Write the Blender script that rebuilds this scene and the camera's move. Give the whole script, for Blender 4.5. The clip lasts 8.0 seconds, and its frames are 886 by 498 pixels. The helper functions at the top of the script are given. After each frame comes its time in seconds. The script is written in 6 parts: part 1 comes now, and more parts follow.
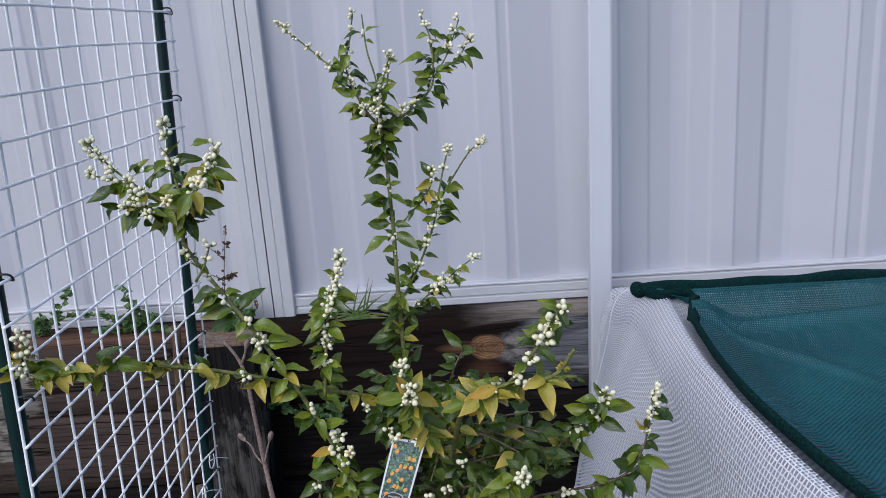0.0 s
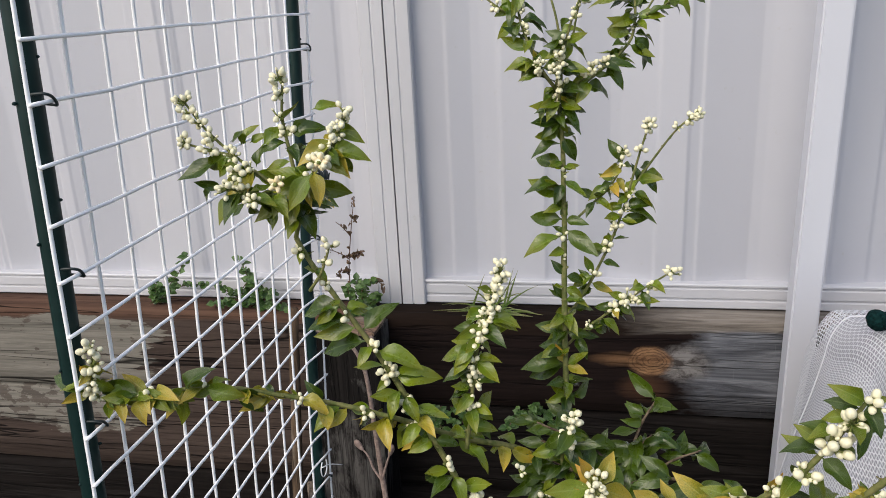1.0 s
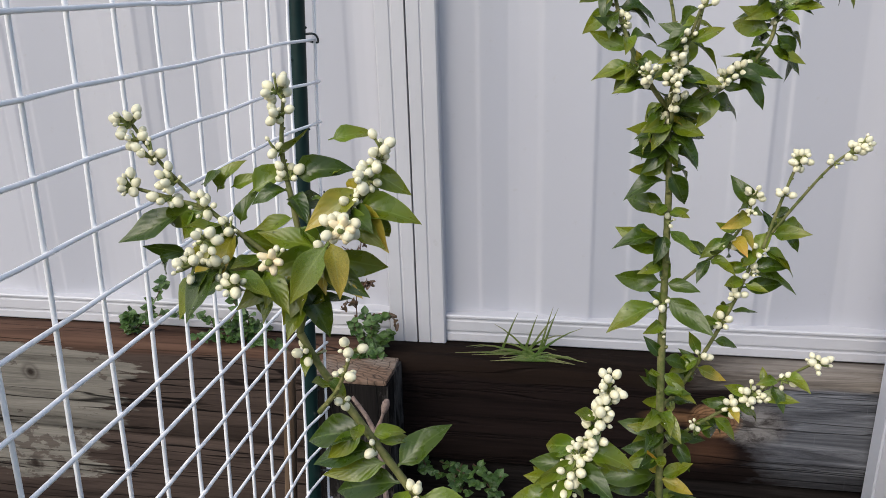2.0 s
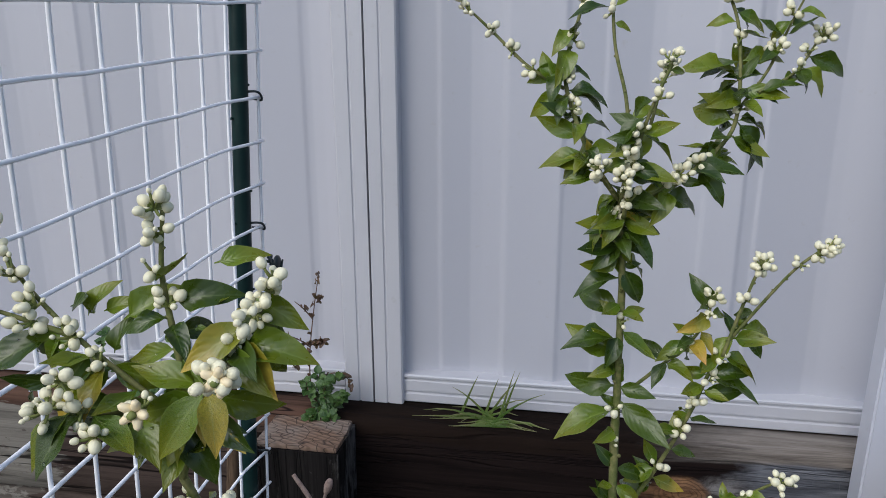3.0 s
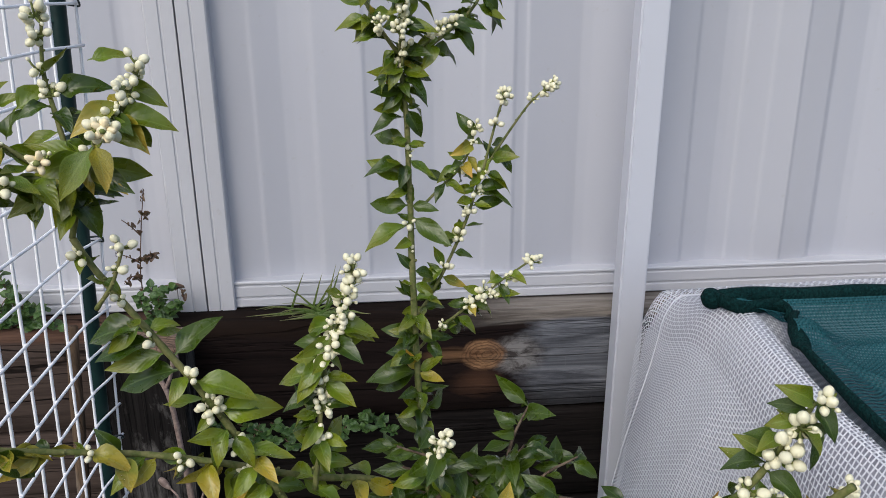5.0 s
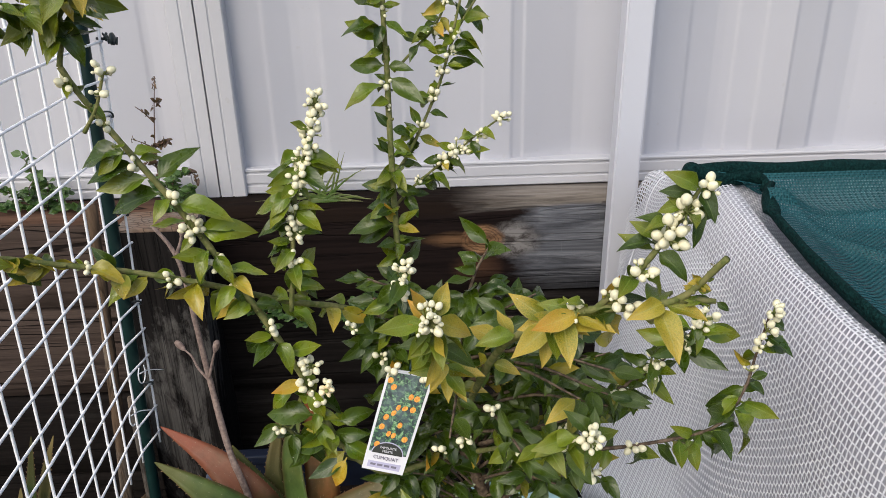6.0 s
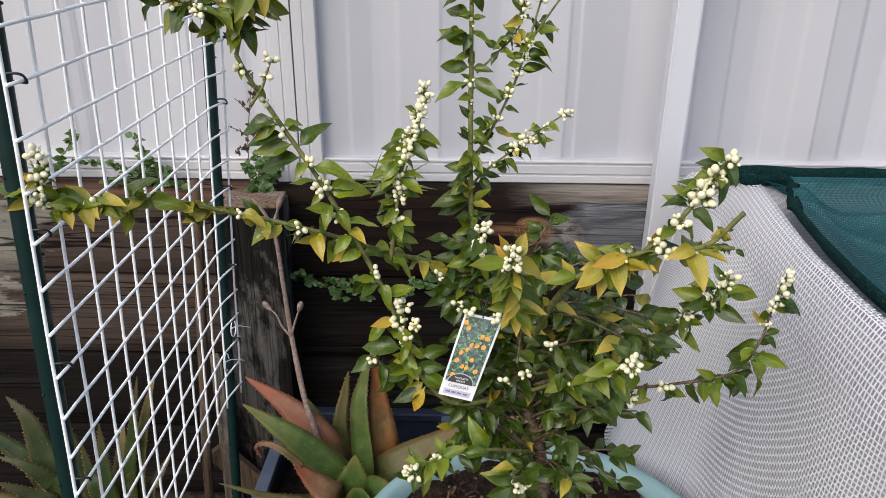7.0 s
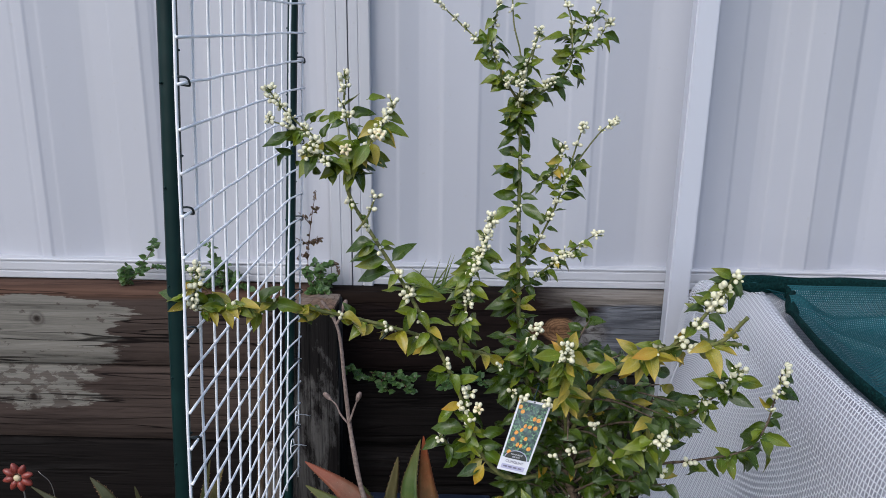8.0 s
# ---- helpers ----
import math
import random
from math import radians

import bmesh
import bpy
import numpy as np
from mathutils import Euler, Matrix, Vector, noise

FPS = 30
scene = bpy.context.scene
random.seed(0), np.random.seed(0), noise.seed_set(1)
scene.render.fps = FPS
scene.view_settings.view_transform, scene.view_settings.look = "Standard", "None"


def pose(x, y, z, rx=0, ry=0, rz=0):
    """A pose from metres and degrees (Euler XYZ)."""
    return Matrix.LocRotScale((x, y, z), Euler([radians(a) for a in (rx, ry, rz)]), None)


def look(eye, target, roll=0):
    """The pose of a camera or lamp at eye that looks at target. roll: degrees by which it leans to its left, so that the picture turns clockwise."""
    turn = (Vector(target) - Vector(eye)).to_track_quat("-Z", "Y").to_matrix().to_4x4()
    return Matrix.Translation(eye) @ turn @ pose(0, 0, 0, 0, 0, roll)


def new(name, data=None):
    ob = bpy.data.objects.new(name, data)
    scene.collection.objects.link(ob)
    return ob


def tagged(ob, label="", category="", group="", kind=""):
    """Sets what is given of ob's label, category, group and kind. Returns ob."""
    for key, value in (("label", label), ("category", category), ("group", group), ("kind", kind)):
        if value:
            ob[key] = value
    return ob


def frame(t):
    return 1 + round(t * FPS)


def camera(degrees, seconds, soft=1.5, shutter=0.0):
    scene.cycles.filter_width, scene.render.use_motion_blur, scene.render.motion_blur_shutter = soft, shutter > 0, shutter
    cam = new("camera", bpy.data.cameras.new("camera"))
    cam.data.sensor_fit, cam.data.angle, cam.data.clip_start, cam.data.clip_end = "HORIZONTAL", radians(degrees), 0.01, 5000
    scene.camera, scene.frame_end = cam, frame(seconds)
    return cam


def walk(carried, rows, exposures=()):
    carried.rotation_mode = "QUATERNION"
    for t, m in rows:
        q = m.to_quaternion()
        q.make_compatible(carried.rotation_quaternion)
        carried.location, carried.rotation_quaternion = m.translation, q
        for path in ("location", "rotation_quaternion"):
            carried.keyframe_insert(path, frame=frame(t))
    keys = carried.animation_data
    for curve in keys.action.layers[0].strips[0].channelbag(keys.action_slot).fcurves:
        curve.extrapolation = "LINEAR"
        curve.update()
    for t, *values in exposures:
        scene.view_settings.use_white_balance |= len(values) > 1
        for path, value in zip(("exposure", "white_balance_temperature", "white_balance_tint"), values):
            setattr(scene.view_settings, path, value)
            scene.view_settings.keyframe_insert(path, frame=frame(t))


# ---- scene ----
cam = camera(62.0, 8.0, soft=0.5)
PATH = [
    (0, (0.085, 0.157, 1.369), (0.029, 2.094, 0.875), -4.0),
    (0.5, (0.072, 0.293, 1.366), (-0.264, 2.188, 0.822), -3.5),
    (1, (0.007, 0.414, 1.355), (-0.38, 2.29, 0.779), -2.9),
    (1.2, (-0.034, 0.477, 1.352), (-0.402, 2.355, 0.77), -2.0),
    (2.3, (-0.092, 0.682, 1.359), (-0.474, 2.549, 0.753), -1.3),
    (2.5, (-0.087, 0.704, 1.374), (-0.486, 2.566, 0.763), -0.3),
    (3, (-0.066, 0.719, 1.394), (-0.394, 2.616, 0.851), -0.2),
    (3.5, (-0.046, 0.705, 1.404), (-0.219, 2.634, 0.904), -1.0),
    (4, (-0.039, 0.663, 1.382), (-0.074, 2.601, 0.887), -0.5),
    (4.5, (-0.033, 0.603, 1.344), (0.061, 2.532, 0.825), -0.9),
    (4.7, (-0.051, 0.564, 1.33), (0.109, 2.482, 0.786), -0.5),
    (5.8, (-0.003, 0.494, 1.281), (0.078, 2.335, 0.505), -1.3),
    (6, (0.011, 0.454, 1.262), (0.065, 2.291, 0.474), -1.4),
    (6.5, (0.016, 0.385, 1.247), (0.047, 2.214, 0.438), -1.1),
    (7, (-0.038, 0.288, 1.276), (-0.073, 2.139, 0.518), 0.4),
    (7.5, (-0.102, 0.183, 1.325), (-0.148, 2.087, 0.715), 0.7),
    (8, (-0.11, 0.106, 1.343), (-0.163, 2.041, 0.84), 0.6),
]
LIGHTNESS = [
    (0, 0.00, 5620, 10), (0.5, 0.06, 5980, 10), (1, 0.30, 6550, 8), (1.2, 0.30, 6550, 8),
    (2.3, 0.18, 6150, 8), (2.5, 0.11, 5980, 8), (3, -0.10, 5850, 8), (3.5, -0.20, 5700, 8), (4, -0.25, 5650, 8),
    (4.5, -0.15, 5700, 8), (4.7, -0.05, 5850, 8), (5.8, 0.30, 6550, 8), (6, 0.35, 6550, 8), (6.5, 0.42, 6550, 8),
    (7, 0.40, 6550, 8), (7.5, 0.28, 6250, 8), (8, 0.07, 5800, 8),
]
walk(cam, [(t, look(eye, target, roll)) for t, eye, target, roll in PATH], LIGHTNESS)

# ---- world and light ----
world = bpy.data.worlds.new("world")
scene.world = world
world.use_nodes = True
wn = world.node_tree.nodes
sky = wn.new("ShaderNodeTexSky")
sky.sky_type, sky.sun_disc = "NISHITA", False
sky.sun_elevation, sky.sun_rotation = radians(44), radians(212)
sky.air_density, sky.dust_density, sky.ozone_density = 1.0, 3.0, 1.2
world.node_tree.links.new(sky.outputs[0], wn["Background"].inputs[0])
wn["Background"].inputs[1].default_value = 0.16

sun_data = bpy.data.lights.new("sun", "SUN")
sun_data.energy, sun_data.angle, sun_data.color = 1.3, radians(55), (1.0, 0.945, 0.87)
sun = new("sun", sun_data)
sun.matrix_world = look((-1.6, -2.6, 3.0), (0, 0, 0))


# ---- materials ----
class Mat:
    """A node material under construction."""

    def __init__(self, name, colour=(0.5, 0.5, 0.5), rough=0.5, metal=0.0, spec=0.5):
        self.m = bpy.data.materials.new(name)
        self.m.use_nodes = True
        self.n, self.l = self.m.node_tree.nodes, self.m.node_tree.links
        self.b = self.n["Principled BSDF"]
        self.set("Base Color", (*colour, 1))
        self.set("Roughness", rough), self.set("Metallic", metal), self.set("Specular IOR Level", spec)
        self.tc = self.n.new("ShaderNodeTexCoord")

    def set(self, key, value):
        self.b.inputs[key].default_value = value

    def plug(self, out, key):
        self.l.new(out, self.b.inputs[key])

    def coords(self, scale=(1, 1, 1), kind="Object", rot=(0, 0, 0)):
        mp = self.n.new("ShaderNodeMapping")
        mp.inputs["Scale"].default_value = scale
        mp.inputs["Rotation"].default_value = rot
        self.l.new(self.tc.outputs[kind], mp.inputs[0])
        return mp.outputs[0]

    def noise(self, scale=5, detail=4, vec=None, rough=0.55, dist=0.0):
        t = self.n.new("ShaderNodeTexNoise")
        t.inputs["Scale"].default_value, t.inputs["Detail"].default_value = scale, detail
        t.inputs["Roughness"].default_value, t.inputs["Distortion"].default_value = rough, dist
        self.l.new(vec if vec is not None else self.coords(), t.inputs["Vector"])
        return t.outputs["Fac"]

    def voronoi(self, scale=5, vec=None, feature="F1", out="Distance"):
        t = self.n.new("ShaderNodeTexVoronoi")
        t.feature = feature
        t.inputs["Scale"].default_value = scale
        self.l.new(vec if vec is not None else self.coords(), t.inputs["Vector"])
        return t.outputs[out]

    def ramp(self, fac, *stops):
        r = self.n.new("ShaderNodeValToRGB")
        e = r.color_ramp.elements
        while len(e) < len(stops):
            e.new(0.5)
        for k, (p, c) in zip(e, stops):
            k.position, k.color = p, (*c, 1) if not isinstance(c, (int, float)) else (c, c, c, 1)
        self.l.new(fac, r.inputs[0])
        return r.outputs[0]

    def mix(self, fac, a, b, blend="MIX"):
        x = self.n.new("ShaderNodeMix")
        x.data_type, x.blend_type = "RGBA", blend
        for k, v in ((0, fac), (6, a), (7, b)):
            if isinstance(v, (int, float)):
                x.inputs[k].default_value = v
            elif isinstance(v, tuple):
                x.inputs[k].default_value = (*v, 1)
            else:
                self.l.new(v, x.inputs[k])
        return x.outputs[2]

    def math(self, op, a, b=0.0):
        x = self.n.new("ShaderNodeMath")
        x.operation = op
        for k, v in ((0, a), (1, b)):
            if isinstance(v, (int, float)):
                x.inputs[k].default_value = v
            else:
                self.l.new(v, x.inputs[k])
        return x.outputs[0]

    def axis(self, k, kind="Object"):
        s = self.n.new("ShaderNodeSeparateXYZ")
        self.l.new(self.tc.outputs[kind], s.inputs[0])
        return s.outputs[k]

    def random(self):
        return self.n.new("ShaderNodeObjectInfo").outputs["Random"]

    def bump(self, height, strength=0.3, distance=0.002):
        b = self.n.new("ShaderNodeBump")
        b.inputs["Strength"].default_value, b.inputs["Distance"].default_value = strength, distance
        self.l.new(height, b.inputs["Height"])
        self.plug(b.outputs[0], "Normal")

    def translucent(self, share, colour):
        """Mixes in light that passes through a thin leaf or cloth."""
        t, x = self.n.new("ShaderNodeBsdfTranslucent"), self.n.new("ShaderNodeMixShader")
        x.inputs[0].default_value = share
        if isinstance(colour, tuple):
            t.inputs[0].default_value = (*colour, 1)
        else:
            self.l.new(colour, t.inputs[0])
        self.l.new(self.b.outputs[0], x.inputs[1]), self.l.new(t.outputs[0], x.inputs[2])
        self.l.new(x.outputs[0], self.n["Material Output"].inputs[0])

    def holes(self, share):
        """Lets light straight through where share is 1."""
        t, x = self.n.new("ShaderNodeBsdfTransparent"), self.n.new("ShaderNodeMixShader")
        self.l.new(share, x.inputs[0])
        self.l.new(self.b.outputs[0], x.inputs[1]), self.l.new(t.outputs[0], x.inputs[2])
        self.l.new(x.outputs[0], self.n["Material Output"].inputs[0])


def painted_steel(name, colour, dirt=(0.42, 0.40, 0.38)):
    k = Mat(name, colour, 0.42)
    grime = k.ramp(k.noise(2.2, 6, k.coords((1, 1, 0.25))), (0.5, 0.0), (0.8, 0.35))
    specks = k.ramp(k.noise(60, 3), (0.68, 0.0), (0.76, 0.3))
    c = k.mix(grime, colour, dirt)
    c = k.mix(specks, c, dirt)
    k.plug(c, "Base Color")
    k.plug(k.ramp(k.noise(9, 4), (0.3, 0.34), (0.7, 0.52)), "Roughness")
    k.bump(k.noise(3, 3, k.coords((1, 1, 0.3))), 0.15, 0.002)
    return k.m


fence_paint = painted_steel("fence_paint", (0.475, 0.478, 0.520), (0.40, 0.385, 0.37))
rail_paint = painted_steel("rail_paint", (0.52, 0.52, 0.55), (0.40, 0.385, 0.37))
post_paint = painted_steel("post_paint", (0.58, 0.59, 0.645), (0.40, 0.39, 0.38))


def timber(name, dark, mid, grey, reach=None, amount=0.5, along="x", band=None):
    """Weathered sleeper wood with the grain along x (or z); reach: (x0, x1) over which grey weathering sets in; band: height above which the wood stays brown."""
    k = Mat(name, mid, 0.9, spec=0.09)
    stretch = (1.2, 26, 26) if along == "x" else (26, 26, 1.2)
    fine = (5, 190, 190) if along == "x" else (190, 190, 5)
    warp = k.noise(1, 5, k.coords(stretch), 0.65, 0.6)
    thin = k.noise(1, 4, k.coords(fine), 0.7)
    c = k.ramp(warp, (0.28, dark), (0.52, mid), (0.75, dark))
    patch = k.noise(1, 7, k.coords((2.0, 9, 20) if along == "x" else (9, 9, 3)), 0.7, 0.35)
    if reach:
        lo, hi = reach
        ramp = k.math("DIVIDE", k.math("SUBTRACT", k.axis(0), lo), hi - lo)
        ramp = k.math("MINIMUM", k.math("MAXIMUM", ramp, -0.7), 1.0)
        patch = k.math("ADD", patch, k.math("MULTIPLY", ramp, 0.34))
        if band:
            above = k.math("ADD", k.axis(2), k.math("MULTIPLY", k.noise(1, 4, k.coords((5, 9, 9)), 0.6), 0.03))
            patch = k.math("SUBTRACT", patch, k.ramp(above, (band, 0.0), (band + 0.012, 0.5)))
        mask = k.ramp(patch, (0.585, 0.0), (0.65, 1.0))
    else:
        mask = k.ramp(patch, (0.62 - 0.2 * amount, 0.0), (0.68 - 0.2 * amount, amount))
    greyed = k.ramp(k.noise(1, 8, k.coords(tuple(2.2 * q for q in stretch)), 0.75, 0.8), (0.30, tuple(v * 0.2 for v in grey)), (0.44, tuple(v * 0.7 for v in grey)), (0.62, grey))
    c = k.mix(mask, c, greyed)
    cracks = k.ramp(k.noise(1, 3, k.coords((0.9, 30, 22) if along == "x" else (42, 34, 1.4)), 0.5, 0.4), (0.475, 0.0), (0.492, 1.0), (0.508, 1.0), (0.525, 0.0))
    c = k.mix(k.math("MULTIPLY", cracks, 0.35), c, tuple(v * 0.4 for v in dark))
    c = k.mix(k.ramp(thin, (0.45, 0.0), (0.72, 0.5)), c, tuple(min(1, v * 1.8) for v in mid))
    c = k.mix(k.ramp(thin, (0.28, 0.7), (0.46, 0.0)), c, tuple(v * 0.5 for v in dark))
    k.plug(c, "Base Color")
    k.bump(k.mix(0.5, k.mix(0.5, warp, thin), k.mix(cracks, (1.0, 1.0, 1.0), (0.0, 0.0, 0.0))), 0.8, 0.005)
    return k.m


def knotted_timber(name, kx, kz):
    """Near-black sleeper with a weathered upper edge, a resinous knot at (kx, kz) and bluish weathering beyond it."""
    k = Mat(name, (0.02, 0.012, 0.01), 0.9, spec=0.08)
    x, z = k.axis(0), k.axis(2)
    warp = k.noise(1, 6, k.coords((1.3, 24, 30)), 0.68, 0.7)
    thin = k.noise(1, 5, k.coords((6, 160, 190)), 0.7)
    c = k.mix(k.ramp(thin, (0.5, 0.0), (0.75, 0.6)), k.ramp(warp, (0.30, (0.0035, 0.0026, 0.0024)), (0.55, (0.014, 0.009, 0.008)), (0.78, (0.004, 0.003, 0.003))), (0.020, 0.013, 0.011))
    # slate-blue weathering beyond the knot, with pale scratches
    edge = k.math("ADD", x, k.math("MULTIPLY", k.math("SUBTRACT", k.noise(1, 6, k.coords((7, 7, 20)), 0.65), 0.5), 0.20))
    slate = k.ramp(edge, (kx + 0.055, 0.0), (kx + 0.11, 1.0))
    low = k.ramp(k.math("ADD", z, k.math("MULTIPLY", k.math("SUBTRACT", warp, 0.5), 0.10)), (0.605, 0.45), (0.66, 1.0))
    blue = k.ramp(k.noise(1, 8, k.coords((2.2, 20, 48)), 0.72, 0.9), (0.28, (0.018, 0.018, 0.021)), (0.44, (0.095, 0.098, 0.11)), (0.64, (0.25, 0.255, 0.275)))
    c = k.mix(k.math("MULTIPLY", slate, low), c, blue)
    scratch = k.ramp(k.noise(1, 4, k.coords((60, 10, 7), rot=(0, radians(38), 0)), 0.75, 0.6), (0.62, 0.0), (0.74, 0.3))
    scratch = k.math("MULTIPLY", k.math("MULTIPLY", slate, low), scratch)
    c = k.mix(scratch, c, (0.25, 0.255, 0.275))
    # the knot: rings, a tongue of resin and a rusty flame
    dx, dz = k.math("SUBTRACT", x, kx), k.math("SUBTRACT", z, kz)
    wob = k.math("MULTIPLY", k.math("SUBTRACT", k.noise(1, 6, k.coords((18, 9, 34)), 0.66), 0.5), 0.055)

    def ellipse(cx, cz, rx, rz, inner, outer, rag=16):
        a = k.math("DIVIDE", k.math("SUBTRACT", dx, cx), rx)
        b = k.math("DIVIDE", k.math("SUBTRACT", dz, cz), rz)
        r = k.math("SQRT", k.math("ADD", k.math("MULTIPLY", a, a), k.math("MULTIPLY", b, b)))
        r = k.math("ADD", r, k.math("MULTIPLY", wob, rag))
        return k.ramp(r, (inner, 1.0), (outer, 0.0))

    a = k.math("ADD", k.math("MULTIPLY", dx, 0.72), k.math("MULTIPLY", k.math("SUBTRACT", k.noise(26, 4), 0.5), 0.030))
    b = k.math("ADD", dz, k.math("MULTIPLY", k.math("SUBTRACT", k.noise(21, 4, k.coords((1, 3, 1), rot=(0.5, 1.1, 0.3))), 0.5), 0.026))
    d = k.math("SQRT", k.math("ADD", k.math("MULTIPLY", a, a), k.math("MULTIPLY", b, b)))
    rings = k.ramp(k.math("ADD", k.math("SINE", k.math("ADD", k.math("MULTIPLY", d, 980), k.math("MULTIPLY", k.noise(1, 4, k.coords((30, 20, 60)), 0.6), 4.0))), k.math("MULTIPLY", k.math("SUBTRACT", thin, 0.5), 1.6)), (0.0, 0.0), (1.6, 0.55))
    c = k.mix(k.math("MULTIPLY", ellipse(-0.010, -0.055, 0.060, 0.034, 0.2, 1.5), 0.6), c, k.mix(thin, (0.045, 0.022, 0.013), (0.17, 0.085, 0.048)))
    c = k.mix(k.math("MULTIPLY", ellipse(0.058, -0.002, 0.062, 0.044, 0.5, 1.25), 0.9), c, k.mix(k.ramp(k.noise(1, 6, k.coords((30, 20, 55)), 0.7, 0.6), (0.40, 0.0), (0.58, 1.0)), (0.06, 0.052, 0.048), (0.25, 0.235, 0.225)))
    c = k.mix(k.math("MULTIPLY", ellipse(-0.050, 0.002, 0.070, 0.018, 0.1, 1.4), 0.65), c, k.mix(thin, (0.10, 0.05, 0.026), (0.36, 0.20, 0.10)))
    c = k.mix(k.math("MULTIPLY", ellipse(0.0, 0.0, 0.046, 0.034, 0.75, 1.25, 8), 0.92), c, k.mix(rings, k.mix(k.ramp(k.noise(1, 5, k.coords((22, 20, 60)), 0.7), (0.35, 0.0), (0.65, 1.0)), (0.085, 0.042, 0.022), (0.33, 0.185, 0.095)), (0.04, 0.020, 0.011)))
    # the weathered upper arris
    top = k.math("ADD", z, k.math("MULTIPLY", k.math("SUBTRACT", k.noise(1, 5, k.coords((2.2, 8, 14)), 0.6), 0.5), 0.05))
    right = k.ramp(edge, (kx - 0.08, 0.0), (kx + 0.10, 1.0))
    pale = k.ramp(k.noise(1, 7, k.coords((3, 40, 60)), 0.72, 0.8), (0.30, (0.045, 0.036, 0.030)), (0.46, (0.165, 0.143, 0.122)), (0.66, (0.30, 0.268, 0.236)))
    brown = k.mix(warp, (0.004, 0.0028, 0.002), (0.022, 0.0135, 0.010))
    lift = k.math("ADD", top, k.math("MULTIPLY", right, -0.010))
    c = k.mix(k.ramp(lift, (0.765, 0.0), (0.772, 1.0)), c, k.mix(right, brown, pale))
    split = k.ramp(k.noise(1, 3, k.coords((1.1, 10, 30)), 0.55, 0.5), (0.480, 0.0), (0.494, 1.0), (0.506, 1.0), (0.520, 0.0))
    c = k.mix(k.math("MULTIPLY", split, 0.35), c, (0.003, 0.002, 0.002))
    k.plug(c, "Base Color")
    k.bump(k.mix(0.5, k.mix(0.5, warp, thin), k.mix(split, (1.0, 1.0, 1.0), (0.0, 0.0, 0.0))), 0.8, 0.005)
    return k.m


def silvered_timber(name, edge, low, high, knots, flakes):
    """Brown sleeper, silvered grey beyond x = edge between two heights; knots: small dark knots; flakes: how far the silver skin has flaked."""
    k = Mat(name, (0.05, 0.035, 0.03), 0.9, spec=0.09)
    x, z = k.axis(0), k.axis(2)
    warp = k.noise(1, 6, k.coords((1.4, 22, 28)), 0.68, 0.8)
    thin = k.noise(1, 5, k.coords((4, 150, 170)), 0.7)
    c = k.ramp(warp, (0.30, (0.018, 0.0130, 0.0112)), (0.52, (0.066, 0.048, 0.040)), (0.75, (0.028, 0.021, 0.018)))
    band = k.math("ADD", z, k.math("MULTIPLY", k.math("SUBTRACT", k.noise(1, 5, k.coords((3, 9, 16)), 0.6), 0.5), 0.04))
    c = k.mix(k.ramp(band, (high - 0.004, 0.0), (high + 0.006, 1.0)), c, k.ramp(warp, (0.3, (0.028, 0.016, 0.012)), (0.6, (0.105, 0.06, 0.042))))
    c = k.mix(k.ramp(thin, (0.30, 0.65), (0.46, 0.0)), c, (0.006, 0.0045, 0.004))
    reach = k.math("MINIMUM", k.math("MULTIPLY", k.math("SUBTRACT", edge, x), 2.6), k.math("MULTIPLY", k.math("SUBTRACT", high, z), 9.0))
    reach = k.math("MINIMUM", reach, k.math("MULTIPLY", k.math("SUBTRACT", z, low), 9.0))
    reach = k.math("ADD", k.math("MINIMUM", reach, 0.5), k.math("MULTIPLY", k.math("SUBTRACT", k.noise(1, 8, k.coords((4, 9, 24)), 0.62), 0.5), 1.5))
    mask = k.ramp(reach, (0.0, 0.0), (0.05, 1.0))
    mask = k.math("MULTIPLY", mask, k.ramp(k.noise(1, 6, k.coords((26, 20, 60)), 0.6), (0.62 - flakes, 1.0), (0.66 - flakes, 0.35)))
    pale = k.ramp(k.noise(1, 8, k.coords((2.4, 40, 62)), 0.74, 0.9), (0.28, (0.050, 0.045, 0.038)), (0.44, (0.145, 0.134, 0.115)), (0.66, (0.235, 0.217, 0.187)))
    c = k.mix(mask, c, pale)
    for kx, kz in knots:
        a, b = k.math("SUBTRACT", x, kx), k.math("SUBTRACT", z, kz)
        d = k.math("SQRT", k.math("ADD", k.math("MULTIPLY", a, a), k.math("MULTIPLY", b, b)))
        d = k.math("ADD", d, k.math("MULTIPLY", k.math("SUBTRACT", thin, 0.5), 0.006))
        c = k.mix(k.ramp(d, (0.006, 0.95), (0.011, 0.15), (0.016, 0.45), (0.022, 0.0)), c, (0.022, 0.016, 0.013))
    split = k.ramp(k.noise(1, 3, k.coords((0.9, 10, 20)), 0.5, 0.6), (0.488, 0.0), (0.497, 1.0), (0.503, 1.0), (0.512, 0.0))
    c = k.mix(k.math("MULTIPLY", split, 0.9), c, (0.004, 0.003, 0.003))
    k.plug(c, "Base Color")
    k.bump(k.mix(0.5, k.mix(0.5, warp, thin), k.mix(split, (1.0, 1.0, 1.0), (0.0, 0.0, 0.0))), 0.8, 0.005)
    return k.m


